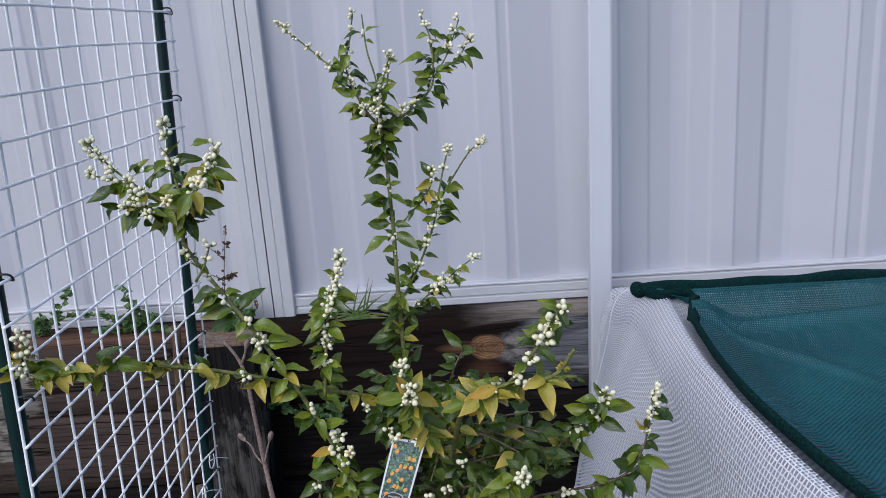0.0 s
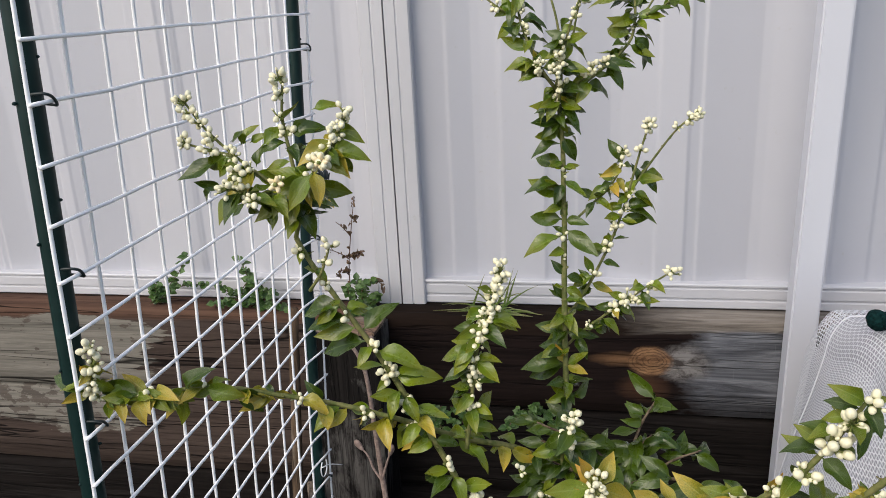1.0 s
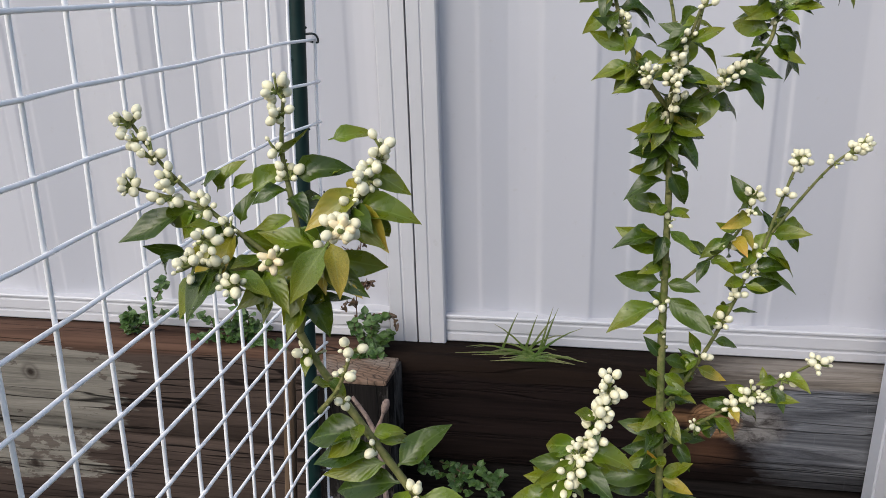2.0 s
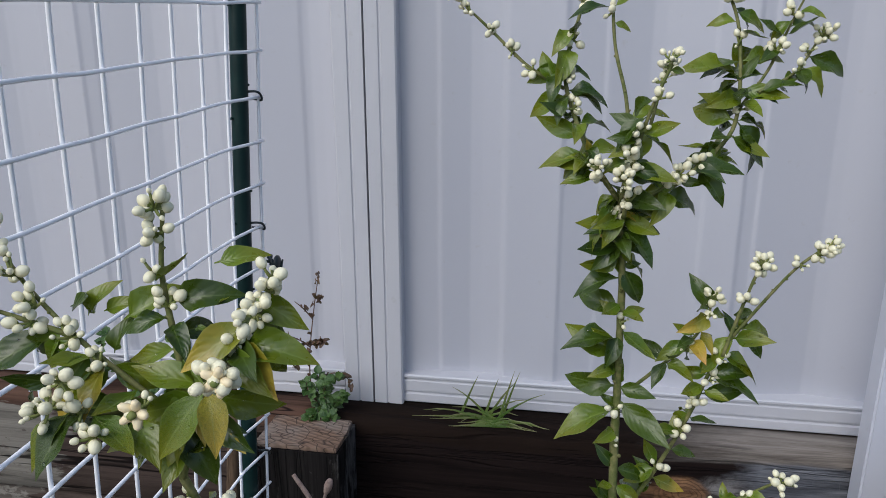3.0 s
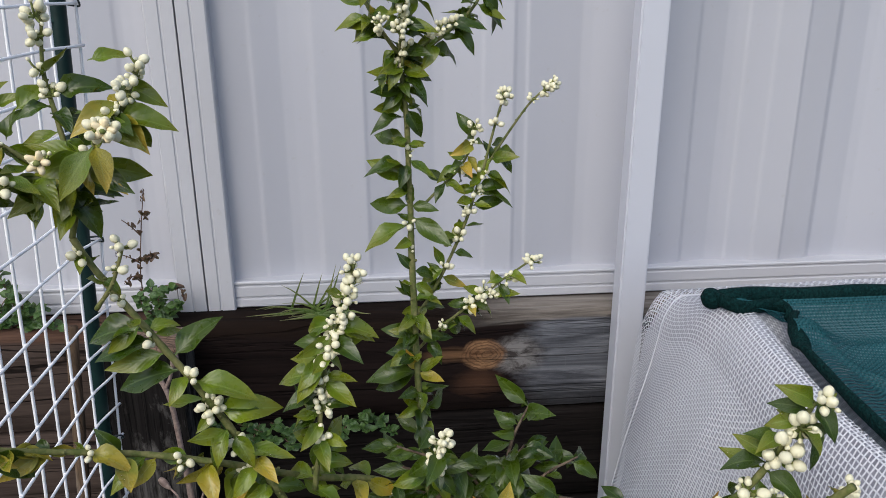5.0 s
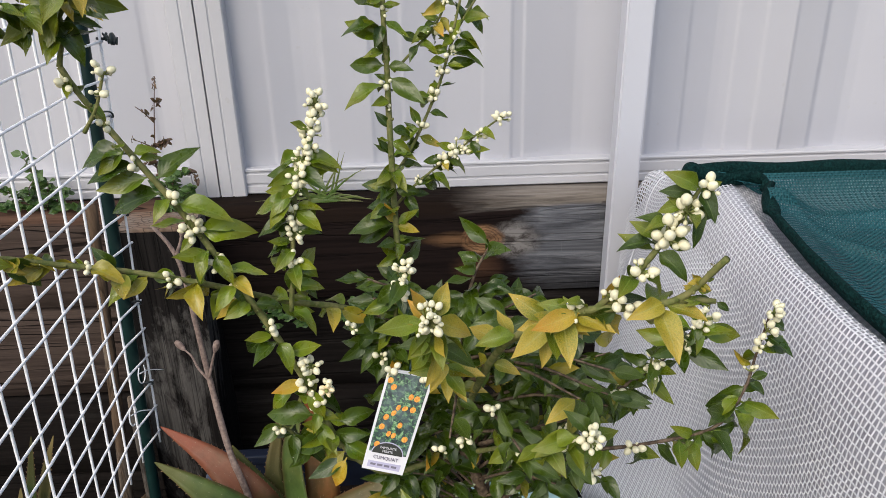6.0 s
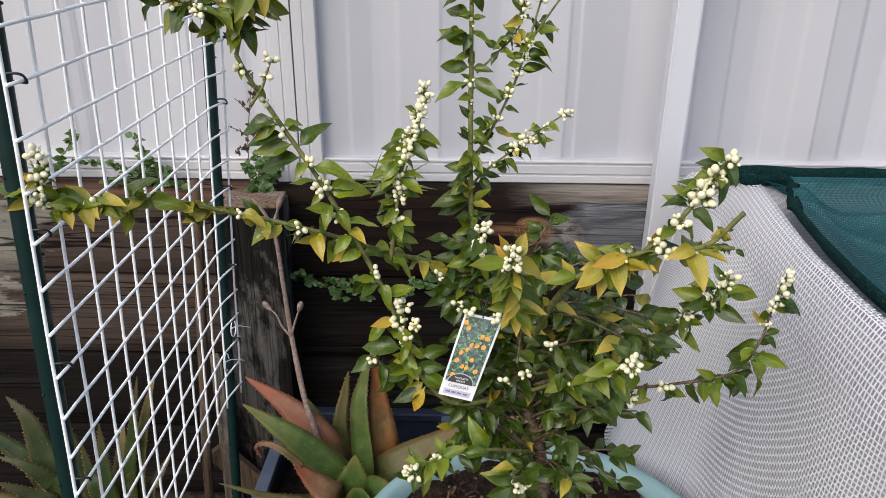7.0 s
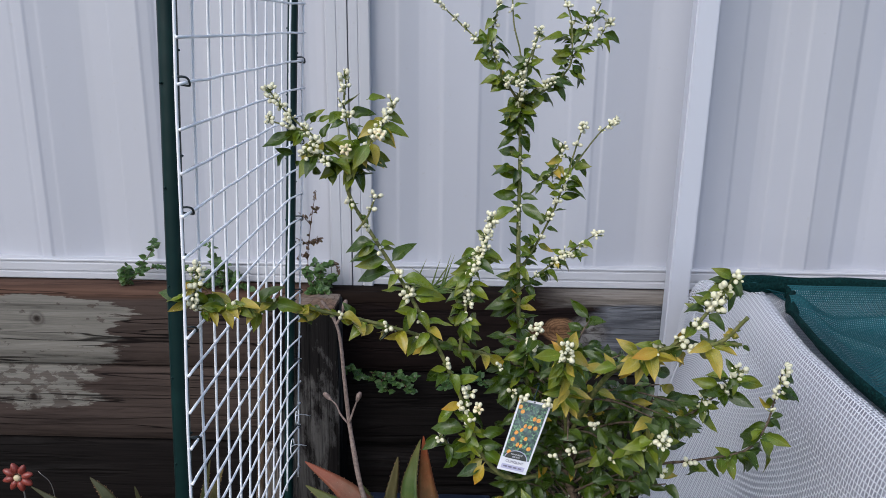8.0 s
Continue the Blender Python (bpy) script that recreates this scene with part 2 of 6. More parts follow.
wood_left_top = silvered_timber("weathered_timber", -0.93, 0.56, 0.772, [(-1.138, 0.721)], 0.0)
wood_left_low = silvered_timber("stained_timber", -1.02, 0.49, 0.64, [(-1.172, 0.514)], 0.13)
wood_dark = knotted_timber("dark_timber", 0.126, 0.718)
wood_black = timber("black_timber", (0.0032, 0.0027, 0.0026), (0.010, 0.008, 0.0073), (0.040, 0.036, 0.034), amount=0.35)
wood_post = timber("post_timber", (0.004, 0.0036, 0.0035), (0.013, 0.0115, 0.011), (0.17, 0.16, 0.15), amount=0.62, along="z")
wood_split = timber("split_timber", (0.06, 0.048, 0.038), (0.17, 0.135, 0.105), (0.40, 0.345, 0.29), amount=0.75, along="z")
wood_stick = timber("stick_timber", (0.045, 0.03, 0.02), (0.10, 0.068, 0.045), (0.20, 0.17, 0.14), amount=0.5, along="z")

k = Mat("end_grain", (0.24, 0.16, 0.11), 0.85, spec=0.2)
ring = k.math("SINE", k.math("ADD", k.math("MULTIPLY", k.math("ADD", k.axis(1), k.math("MULTIPLY", k.axis(0), 0.35)), 700), k.math("MULTIPLY", k.noise(14, 3), 9)))
split = k.ramp(k.voronoi(46, k.coords((1, 1.6, 1)), "DISTANCE_TO_EDGE"), (0.0, 1.0), (0.05, 0.0))
c = k.mix(k.ramp(ring, (0.1, 0.0), (0.9, 0.6)), (0.19, 0.125, 0.088), (0.085, 0.055, 0.038))
c = k.mix(k.ramp(k.noise(12, 5), (0.45, 0.0), (0.65, 0.75)), c, (0.22, 0.19, 0.165))
c = k.mix(split, c, (0.035, 0.025, 0.02))
k.plug(c, "Base Color")
k.bump(k.mix(0.5, ring, split), 0.4, 0.002)
end_grain = k.m

k = Mat("green_coating", (0.008, 0.055, 0.045), 0.5, spec=0.3)
k.plug(k.mix(k.ramp(k.noise(30, 4), (0.5, 0.0), (0.75, 0.5)), (0.002, 0.017, 0.016), (0.007, 0.034, 0.030)), "Base Color")
k.bump(k.math("SINE", k.math("MULTIPLY", k.axis(2), 180)), 0.12, 0.001)
stake_green = k.m
clip_black = Mat("clip_plastic", (0.012, 0.02, 0.022), 0.4).m
k = Mat("white_coating", (0.80, 0.81, 0.84), 0.35)
k.plug(k.mix(k.ramp(k.noise(40, 4), (0.55, 0.0), (0.8, 0.3)), (0.92, 0.93, 0.95), (0.70, 0.67, 0.62)), "Base Color")
wire_white = k.m

k = Mat("net_thread", (0.86, 0.87, 0.90), 0.6)
k.plug(k.mix(k.ramp(k.noise(7, 4), (0.45, 0.0), (0.75, 0.45)), (0.69, 0.70, 0.745), (0.60, 0.61, 0.65)), "Base Color")
k.translucent(0.08, (0.92, 0.93, 0.96))
net_white = k.m
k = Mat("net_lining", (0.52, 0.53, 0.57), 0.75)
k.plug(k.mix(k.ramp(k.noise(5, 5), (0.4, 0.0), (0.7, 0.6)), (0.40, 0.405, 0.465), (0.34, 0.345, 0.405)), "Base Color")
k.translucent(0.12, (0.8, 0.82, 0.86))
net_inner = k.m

k = Mat("shade_cloth", (0.008, 0.09, 0.10), 0.65)
k.plug(k.mix(k.ramp(k.noise(6, 4), (0.4, 0.0), (0.7, 0.7)), (0.006, 0.070, 0.082), (0.014, 0.125, 0.145)), "Base Color")
k.bump(k.noise(500, 2), 0.4, 0.001)
k.translucent(0.2, (0.01, 0.16, 0.18))
shade_green = k.m
k = Mat("shade_hem", (0.008, 0.06, 0.055), 0.8, spec=0.08)
k.plug(k.mix(k.ramp(k.noise(260, 3), (0.4, 0.0), (0.7, 0.8)), (0.002, 0.013, 0.013), (0.006, 0.034, 0.033)), "Base Color")
k.bump(k.mix(0.5, k.voronoi(300), k.noise(120, 3)), 0.9, 0.004)
shade_hem = k.m

k = Mat("pot_glaze", (0.33, 0.50, 0.50), 0.45)
c = k.mix(k.ramp(k.noise(6, 6), (0.4, 0.0), (0.7, 0.6)), (0.24, 0.38, 0.40), (0.19, 0.31, 0.33))
c = k.mix(k.ramp(k.noise(45, 4), (0.6, 0.0), (0.75, 0.6)), c, (0.40, 0.45, 0.42))
k.plug(c, "Base Color")
k.bump(k.noise(30, 4), 0.15, 0.001)
pot_glaze = k.m
k = Mat("potting_soil", (0.03, 0.018, 0.012), 0.95, spec=0.2)
c = k.ramp(k.noise(70, 6, rough=0.7), (0.3, (0.004, 0.003, 0.002)), (0.55, (0.018, 0.011, 0.008)), (0.8, (0.07, 0.042, 0.028)))
k.plug(c, "Base Color")
k.bump(k.noise(55, 5), 1.0, 0.012)
potting_soil = k.m
k = Mat("bark_chip", (0.06, 0.035, 0.022), 0.9, spec=0.2)
k.plug(k.ramp(k.random(), (0.0, (0.02, 0.011, 0.008)), (0.6, (0.06, 0.034, 0.022)), (1.0, (0.20, 0.13, 0.085))), "Base Color")
bark_chip = k.m
k = Mat("ground_soil", (0.04, 0.03, 0.024), 0.95, spec=0.2)
k.plug(k.ramp(k.noise(9, 8, rough=0.7), (0.3, (0.012, 0.009, 0.007)), (0.6, (0.05, 0.037, 0.028)), (0.8, (0.11, 0.085, 0.06))), "Base Color")
k.bump(k.noise(30, 6), 1.0, 0.02)
ground_soil = k.m


def leaf_material(name, low, high, vein, edge=None, spec=0.48):
    """low and high: the colours between which single leaves vary; edge: a tint that grows towards the tip."""
    k = Mat(name, low, 0.38, spec=spec)
    island = k.n.new("ShaderNodeNewGeometry").outputs["Random Per Island"]
    c = k.mix(k.math("FRACT", k.math("ADD", k.random(), island)), low, high)
    blotch = k.ramp(k.noise(34, 5), (0.44, 0.0), (0.70, 0.5))
    c = k.mix(blotch, c, tuple(0.62 * a for a in low))
    if edge:
        tip = k.math("ADD", k.axis(1, "UV"), k.math("MULTIPLY", k.math("SUBTRACT", k.noise(45, 4), 0.5), 1.3))
        c = k.mix(k.ramp(tip, (0.35, 0.0), (0.95, 1.0)), c, edge)
    across = k.math("ABSOLUTE", k.math("SUBTRACT", k.axis(0, "UV"), 0.5))
    c = k.mix(k.ramp(across, (0.0, 0.75), (0.045, 0.0)), c, vein)
    c = k.mix(k.ramp(across, (0.44, 0.0), (0.5, 0.45)), c, vein)
    side = k.math("SINE", k.math("MULTIPLY", k.math("SUBTRACT", k.axis(1, "UV"), k.math("MULTIPLY", across, 0.7)), 44))
    k.plug(c, "Base Color")
    k.plug(k.ramp(k.noise(120, 3), (0.35, 0.22), (0.7, 0.42)), "Roughness")
    k.bump(k.mix(0.93, side, k.noise(60, 4)), 0.40, 0.0014)
    k.translucent(0.11, k.mix(0.5, c, (0.26, 0.32, 0.02)))
    return k.m


leaf_green = leaf_material("citrus_leaf", (0.064, 0.122, 0.006), (0.155, 0.210, 0.010), (0.20, 0.26, 0.05), (0.155, 0.168, 0.008))
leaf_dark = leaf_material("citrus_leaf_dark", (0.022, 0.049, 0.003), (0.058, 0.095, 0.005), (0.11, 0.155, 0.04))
leaf_yellow = leaf_material("citrus_leaf_yellow", (0.13, 0.16, 0.010), (0.33, 0.28, 0.025), (0.32, 0.31, 0.08), (0.44, 0.31, 0.04))
leaf_orange = leaf_material("citrus_leaf_orange", (0.30, 0.25, 0.03), (0.45, 0.31, 0.03), (0.42, 0.32, 0.06), (0.48, 0.24, 0.025))
weed_leaf = leaf_material("weed_leaf", (0.035, 0.085, 0.02), (0.08, 0.15, 0.035), (0.12, 0.18, 0.06))
weed_dry = leaf_material("weed_dry", (0.10, 0.055, 0.04), (0.17, 0.10, 0.06), (0.12, 0.07, 0.05))
grass_blade = leaf_material("grass_blade", (0.07, 0.14, 0.025), (0.16, 0.22, 0.06), (0.17, 0.22, 0.08), (0.2, 0.2, 0.08))


def stem_material(name, a, b, scale=160):
    k = Mat(name, a, 0.7, spec=0.3)
    k.plug(k.mix(k.ramp(k.noise(scale, 5), (0.38, 0.0), (0.65, 1.0)), a, b), "Base Color")
    k.bump(k.noise(scale * 1.6, 4), 0.6, 0.0015)
    return k.m


bark_brown = stem_material("trunk_bark", (0.055, 0.036, 0.024), (0.17, 0.125, 0.085))
bark_green = stem_material("green_bark", (0.095, 0.118, 0.028), (0.20, 0.19, 0.072))
stalk_bark = stem_material("stalk_bark", (0.19, 0.135, 0.115), (0.33, 0.25, 0.21))
weed_stem = stem_material("weed_stem", (0.09, 0.05, 0.035), (0.15, 0.09, 0.06))
k = Mat("bud_petal", (0.82, 0.82, 0.74), 0.45)
k.plug(k.mix(k.ramp(k.noise(160, 3), (0.4, 0.0), (0.75, 0.5)), (0.87, 0.835, 0.61), (0.74, 0.66, 0.34)), "Base Color")
k.bump(k.noise(420, 3), 0.25, 0.0006)
k.translucent(0.08, (0.8, 0.82, 0.65))
bud_white = k.m
bud_green = stem_material("bud_calyx", (0.16, 0.20, 0.05), (0.26, 0.27, 0.09))
petal_cream = Mat("open_petal", (0.85, 0.72, 0.45), 0.5).m


# ---- mesh helpers ----
def finish(name, bm, materials, parent=None, label="", smooth=True, bevel=0.0):
    if bevel:
        bmesh.ops.bevel(bm, geom=list(bm.edges), offset=bevel, segments=2, affect="EDGES", profile=0.6)
    bmesh.ops.recalc_face_normals(bm, faces=list(bm.faces))
    me = bpy.data.meshes.new(name)
    bm.to_mesh(me)
    bm.free()
    for m in materials if isinstance(materials, (list, tuple)) else (materials,):
        me.materials.append(m)
    if smooth:
        me.shade_smooth()
    ob = new(name, me)
    if parent is not None:
        ob.parent = parent
        ob.matrix_parent_inverse = parent.matrix_basis.inverted()
    return tagged(ob, label)


def part(name, bm, material, parent, label="", smooth=True, bevel=0.0):
    """Links a bmesh, built in world coordinates, as one mesh under a thing or a part."""
    return finish(name, bm, material, parent, label, smooth, bevel)


def thing(name, at, label, category, group="", kind=""):
    ob = new(name)
    ob.empty_display_size = 0.05
    ob.matrix_basis = Matrix.Translation(at)
    return tagged(ob, label, category, group, kind)


def box(x0, x1, y0, y1, z0, z1, bm=None):
    bm = bm or bmesh.new()
    m = Matrix.LocRotScale(((x0 + x1) / 2, (y0 + y1) / 2, (z0 + z1) / 2), None, (x1 - x0, y1 - y0, z1 - z0))
    bmesh.ops.create_cube(bm, size=1, matrix=m)
    return bm


def smooth_line(points, steps=6):
    """Points of a soft curve through the given ones, steps to a span."""
    p = [Vector(v) for v in points]
    p = [2 * p[0] - p[1], *p, 2 * p[-1] - p[-2]]
    out = []
    for j in range(len(p) - 3):
        a, b, c, d = p[j:j + 4]
        for i in range(steps):
            f = i / steps
            out.append(0.5 * (2 * b + (c - a) * f + (2 * a - 5 * b + 4 * c - d) * f * f + (3 * b - a - 3 * c + d) * f ** 3))
    return out + [p[-2]]


def tube(bm, line, r0, r1, seg=8, mat=0, lumps=0.0, flat=1.0):
    """A tapered tube along a line of points; lumps: uneven thickness."""
    rings, n = [], len(line)
    side = Vector((0.13, 1, 0.21)).normalized()
    for i, c in enumerate(line):
        d = (line[min(i + 1, n - 1)] - line[max(i - 1, 0)]).normalized()
        u = d.cross(side).normalized()
        v = d.cross(u).normalized()
        r = r0 + (r1 - r0) * i / (n - 1)
        if lumps:
            r *= 1 + lumps * noise.noise(c * 160)
        rings.append([bm.verts.new(c + (u * math.cos(a) + v * math.sin(a) * flat) * r) for a in (2 * math.pi * k / seg for k in range(seg))])
    faces = []
    for a, b in zip(rings, rings[1:]):
        for k in range(seg):
            faces.append(bm.faces.new((a[k], a[(k + 1) % seg], b[(k + 1) % seg], b[k])))
    faces.append(bm.faces.new(rings[0]))
    faces.append(bm.faces.new(rings[-1][::-1]))
    for f in faces:
        f.material_index = mat
    return bm


def ball(bm, at, axis, length, radius, seg=8, rings=5, mat=0, blunt=0.0):
    """An egg along an axis, as a closed bud."""
    z = Vector(axis).normalized()
    x = z.orthogonal().normalized()
    y = z.cross(x)
    rows = []
    for i in range(1, rings):
        a = math.pi * i / rings
        rr = radius * math.sin(a) * (1 + blunt * math.cos(a))
        rows.append([bm.verts.new(at - z * math.cos(a) * length / 2 + (x * math.cos(b) + y * math.sin(b)) * rr) for b in (2 * math.pi * j / seg for j in range(seg))])
    lo, hi = bm.verts.new(at - z * length / 2), bm.verts.new(at + z * length / 2)
    fs = [bm.faces.new((lo, rows[0][(j + 1) % seg], rows[0][j])) for j in range(seg)]
    for a, b in zip(rows, rows[1:]):
        fs += [bm.faces.new((a[j], a[(j + 1) % seg], b[(j + 1) % seg], b[j])) for j in range(seg)]
    fs += [bm.faces.new((rows[-1][j], rows[-1][(j + 1) % seg], hi)) for j in range(seg)]
    for f in fs:
        f.material_index = mat


def prism(bm, outline, axis, lo, hi):
    """Sweeps a closed outline of (a, b) pairs along x (pairs are y, z) or z (pairs are x, y)."""
    put = (lambda a, b, s: (s, a, b)) if axis == "x" else (lambda a, b, s: (a, b, s))
    v0 = [bm.verts.new(put(a, b, lo)) for a, b in outline]
    v1 = [bm.verts.new(put(a, b, hi)) for a, b in outline]
    n = len(outline)
    for i in range(n):
        bm.faces.new((v0[i], v0[(i + 1) % n], v1[(i + 1) % n], v1[i]))
    bm.faces.new(v0[::-1])
    bm.faces.new(v1)
    return bm


# ---- ground ----
bm = bmesh.new()
bmesh.ops.create_grid(bm, x_segments=60, y_segments=60, size=1.0, matrix=Matrix.Diagonal((300, 300, 1, 1)))
for v in bm.verts:
    v.co.x = math.copysign(abs(v.co.x / 300) ** 3 * 300, v.co.x)
    v.co.y = math.copysign(abs(v.co.y / 300) ** 3 * 300, v.co.y)
    if max(abs(v.co.x), abs(v.co.y)) < 12:
        v.co.z = 0.012 * noise.noise(v.co * 3) - 0.012
tagged(finish("ground", bm, ground_soil), "dark bare garden soil with fine crumbs", "ground", kind="structure")

# ---- fence ----
FENCE_LOW, FENCE_HIGH = 0.845, 2.55
fence = thing("fence", (0, 1.86, 0.8), "pale grey corrugated steel fence above timber sleepers", "fence", kind="structure")


def sheet(x0, x1, ridge, seed):
    """A folded steel sheet: broad pans falling away on both sides of crisp ridges, with narrow pleats pressed between."""
    rr = random.Random(seed)
    pleats = []
    s = ridge - 12 * 0.2645
    while s < x1:
        for off in (0.0, 0.132):
            n = rr.choice((1, 1, 2))
            for q in range(n):
                pleats.append((s + off + rr.uniform(0.022, 0.112), rr.uniform(0.004, 0.008), rr.choice((-1, 1)) * rr.uniform(0.0014, 0.0032)))
        s += 0.2645

    def depth(x):
        f = (ridge - x) % 0.2645
        if f < 0.122:
            y = 0.15 * f
        elif f < 0.140:
            y = 0.0183 + 0.06 * (f - 0.122)
        elif f < 0.258:
            y = 0.0194 - 0.14 * (f - 0.140)
        else:
            y = 0.0029 * (0.2645 - f) / 0.0065
        return y + sum(h / (1 + math.exp(-max(-30, min(30, (x - c) / w * 5)))) * math.exp(-max(0, x - c) / 0.05) for c, w, h in pleats if abs(x - c) < 0.16)

    n = int((x1 - x0) / 0.0025)
    line = [(x0 + (x1 - x0) * i / n, depth(x0 + (x1 - x0) * i / n)) for i in range(n + 1)]
    front = [(x, 1.846 + y) for x, y in line]
    back = [(x, 1.8475 + y) for x, y in line]
    bm = bmesh.new()
    v = [[bm.verts.new((x, y, z)) for x, y in row] for row, z in ((front, FENCE_LOW), (front, FENCE_HIGH), (back, FENCE_LOW), (back, FENCE_HIGH))]
    for i in range(len(line) - 1):
        bm.faces.new((v[0][i], v[0][i + 1], v[1][i + 1], v[1][i]))
        bm.faces.new((v[2][i], v[3][i], v[3][i + 1], v[2][i + 1]))
    return part("panel", bm, fence_paint, fence)


sheet(-0.335, 4.0, 0.186, 4)
sheet(-4.5, -0.42, -0.60, 7)
RAIL = [(1.838, 0.800), (1.834, 0.803), (1.834, 0.816), (1.8375, 0.818), (1.8375, 0.821), (1.834, 0.823), (1.834, 0.840), (1.8365, 0.842), (1.8365, 0.845), (1.833, 0.847), (1.833, 0.850), (1.835, 0.852), (1.882, 0.852), (1.882, 0.800)]
for x0, x1 in ((-0.327, 4.0), (-4.5, -0.431)):
    part("rail", prism(bmesh.new(), RAIL, "x", x0, x1), rail_paint, fence, smooth=False)
CHANNEL = [(0.0016, 0.0), (0.022, 0.0), (0.0235, 0.002), (0.0255, 0.002), (0.027, 0.0), (0.048, 0.0), (0.0505, 0.0025), (0.0505, 0.030), (0.0016, 0.030)]
for sgn in (1, -1):
    outline = [(-0.3775 + sgn * a, 1.826 + b) for a, b in CHANNEL]
    part("channel_post", prism(bmesh.new(), outline, "z", 0.80, FENCE_HIGH + 0.02), rail_paint, fence, smooth=False)

# ---- retaining wall of sleepers ----
wall = thing("retaining_wall", (0, 1.80, 0), "retaining wall of weathered horizontal timber sleepers", "retaining wall", kind="structure")


def sleeper(x0, x1, z0, z1, material, y0=1.762, seed=0.0, wane=0.006):
    """A rough-sawn beam with worn, slightly wavy edges."""
    bm = bmesh.new()
    n = max(6, int((x1 - x0) / 0.03))
    ring = [(y0, z0 + 0.004), (y0, z0 + 0.05), (y0, z0 + 0.1), (y0, z0 + 0.15), (y0, z1 - 0.012), (y0 + 0.004, z1 - 0.004), (y0 + 0.012, z1), (y0 + 0.045, z1), (1.85, z1), (1.85, z0), (y0 + 0.006, z0)]
    rows = []
    for i in range(n + 1):
        x = x0 + (x1 - x0) * i / n
        row = []
        for y, z in ring:
            w = noise.noise(Vector((x * 3 + seed, y * 9, z * 9))) * 0.5 + noise.noise(Vector((x * 14 + seed, y * 30, z * 30))) * 0.25
            edge = wane if z > z1 - 0.014 and y < y0 + 0.02 else 0.0022
            row.append(bm.verts.new((x, min(1.85, y + w * edge), z + (w * edge * 0.8 if z > z0 + 0.01 else 0))))
        rows.append(row)
    m = len(ring)
    for a, b in zip(rows, rows[1:]):
        for j in range(m):
            bm.faces.new((a[j], a[(j + 1) % m], b[(j + 1) % m], b[j]))
    bm.faces.new(rows[0])
    bm.faces.new(rows[-1][::-1])
    return part("sleeper", bm, material, wall)


sleeper(-4.5, -0.462, 0.603, 0.80, wood_left_top, seed=1, wane=0.012)
sleeper(-4.5, -0.462, 0.403, 0.599, wood_left_low, seed=5)
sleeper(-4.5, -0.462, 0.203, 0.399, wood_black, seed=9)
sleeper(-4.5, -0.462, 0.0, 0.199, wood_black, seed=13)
sleeper(-0.458, 4.0, 0.603, 0.80, wood_dark, seed=17, wane=0.014)
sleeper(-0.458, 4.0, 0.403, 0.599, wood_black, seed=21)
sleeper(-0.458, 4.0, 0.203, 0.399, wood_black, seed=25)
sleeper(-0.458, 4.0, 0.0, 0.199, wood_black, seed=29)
bm = box(-0.530, -0.392, 1.664, 1.760, 0.0, 0.792)
for e in range(3):
    bmesh.ops.subdivide_edges(bm, edges=[q for q in bm.edges if abs(q.verts[0].co.z - q.verts[1].co.z) > 0.05], cuts=2)
for v in bm.verts:
    v.co.x += 0.004 * noise.noise(Vector((v.co.x * 20, v.co.y * 20, v.co.z * 4)))
    v.co.y = min(1.760, v.co.y + 0.004 * noise.noise(Vector((v.co.z * 4, v.co.x * 20, 3))))
post = part("wall_post", bm, wood_post, wall, "short upright timber post with cracked end grain", smooth=False)
bm = bmesh.new()
prism(bm, [(-0.527, 1.668), (-0.395, 1.667), (-0.394, 1.72), (-0.396, 1.757), (-0.46, 1.758), (-0.526, 1.756)], "z", 0.7925, 0.8005)
part("end_grain", bm, end_grain, post, smooth=False, bevel=0.0025)

# ---- steel post ----
bm = bmesh.new()
prism(bm, [(0.0, 0.0), (0.047, 0.0), (0.047, 0.04), (0.0, 0.04)], "z", 0.0, 2.3)
bmesh.ops.bevel(bm, geom=[e for e in bm.edges if abs(e.verts[0].co.z - e.verts[1].co.z) > 1], offset=0.003, segments=2, affect="EDGES")
for v in bm.verts:
    v.co = Vector((0.351 + 0.010 * v.co.z + v.co.x, 1.716 + v.co.y, v.co.z))
steel_post = thing("steel_post", (0.37, 1.73, 0), "pale grey square steel post standing before the sleepers", "post")
part("shaft", bm, post_paint, steel_post, smooth=False)

# ---- trellis ----
trellis = thing("trellis", (-0.45, 1.25, 0), "white coated wire mesh trellis tied to two green stakes", "trellis")
NEAR_Y, FAR_Y = 0.940, 1.503
PITCH, RISE, COLS = 0.0528, 0.0501, 12
MESH_Y0, MESH_LOW, MESH_ROWS = 0.938, 0.4593, 27


def mesh_x(z, y):
    """The mesh hangs a little twisted between its stakes; its last bay bends forward round the stake."""
    f = (y - MESH_Y0) / (PITCH * (COLS - 1))
    bend = 0.012 * max(0.0, f - 0.90) / 0.10
    return (-0.432 - (1.311 - z) * 0.045) * (1 - f) + (-0.428 - (1.311 - z) * 0.050) * f + bend


def stake(y, off, r, name_label):
    line = [Vector((mesh_x(z, y) - off, y + 0.002 * math.sin(z * 5), z)) for z in [0.02 + 0.06 * i for i in range(30)]]
    bm = tube(bmesh.new(), line, r, r, 12)
    for i in range(14):
        z = 0.14 + 0.12 * i
        for a in (0.4, 2.6, 4.6):
            c = Vector((mesh_x(z, y) - off + r * math.cos(a), y + r * math.sin(a), z + 0.02 * a))
            ball(bm, c, (math.cos(a), math.sin(a), 0), 0.005, 0.0018, 6, 4)
    return part("stake", bm, stake_green, trellis, name_label)


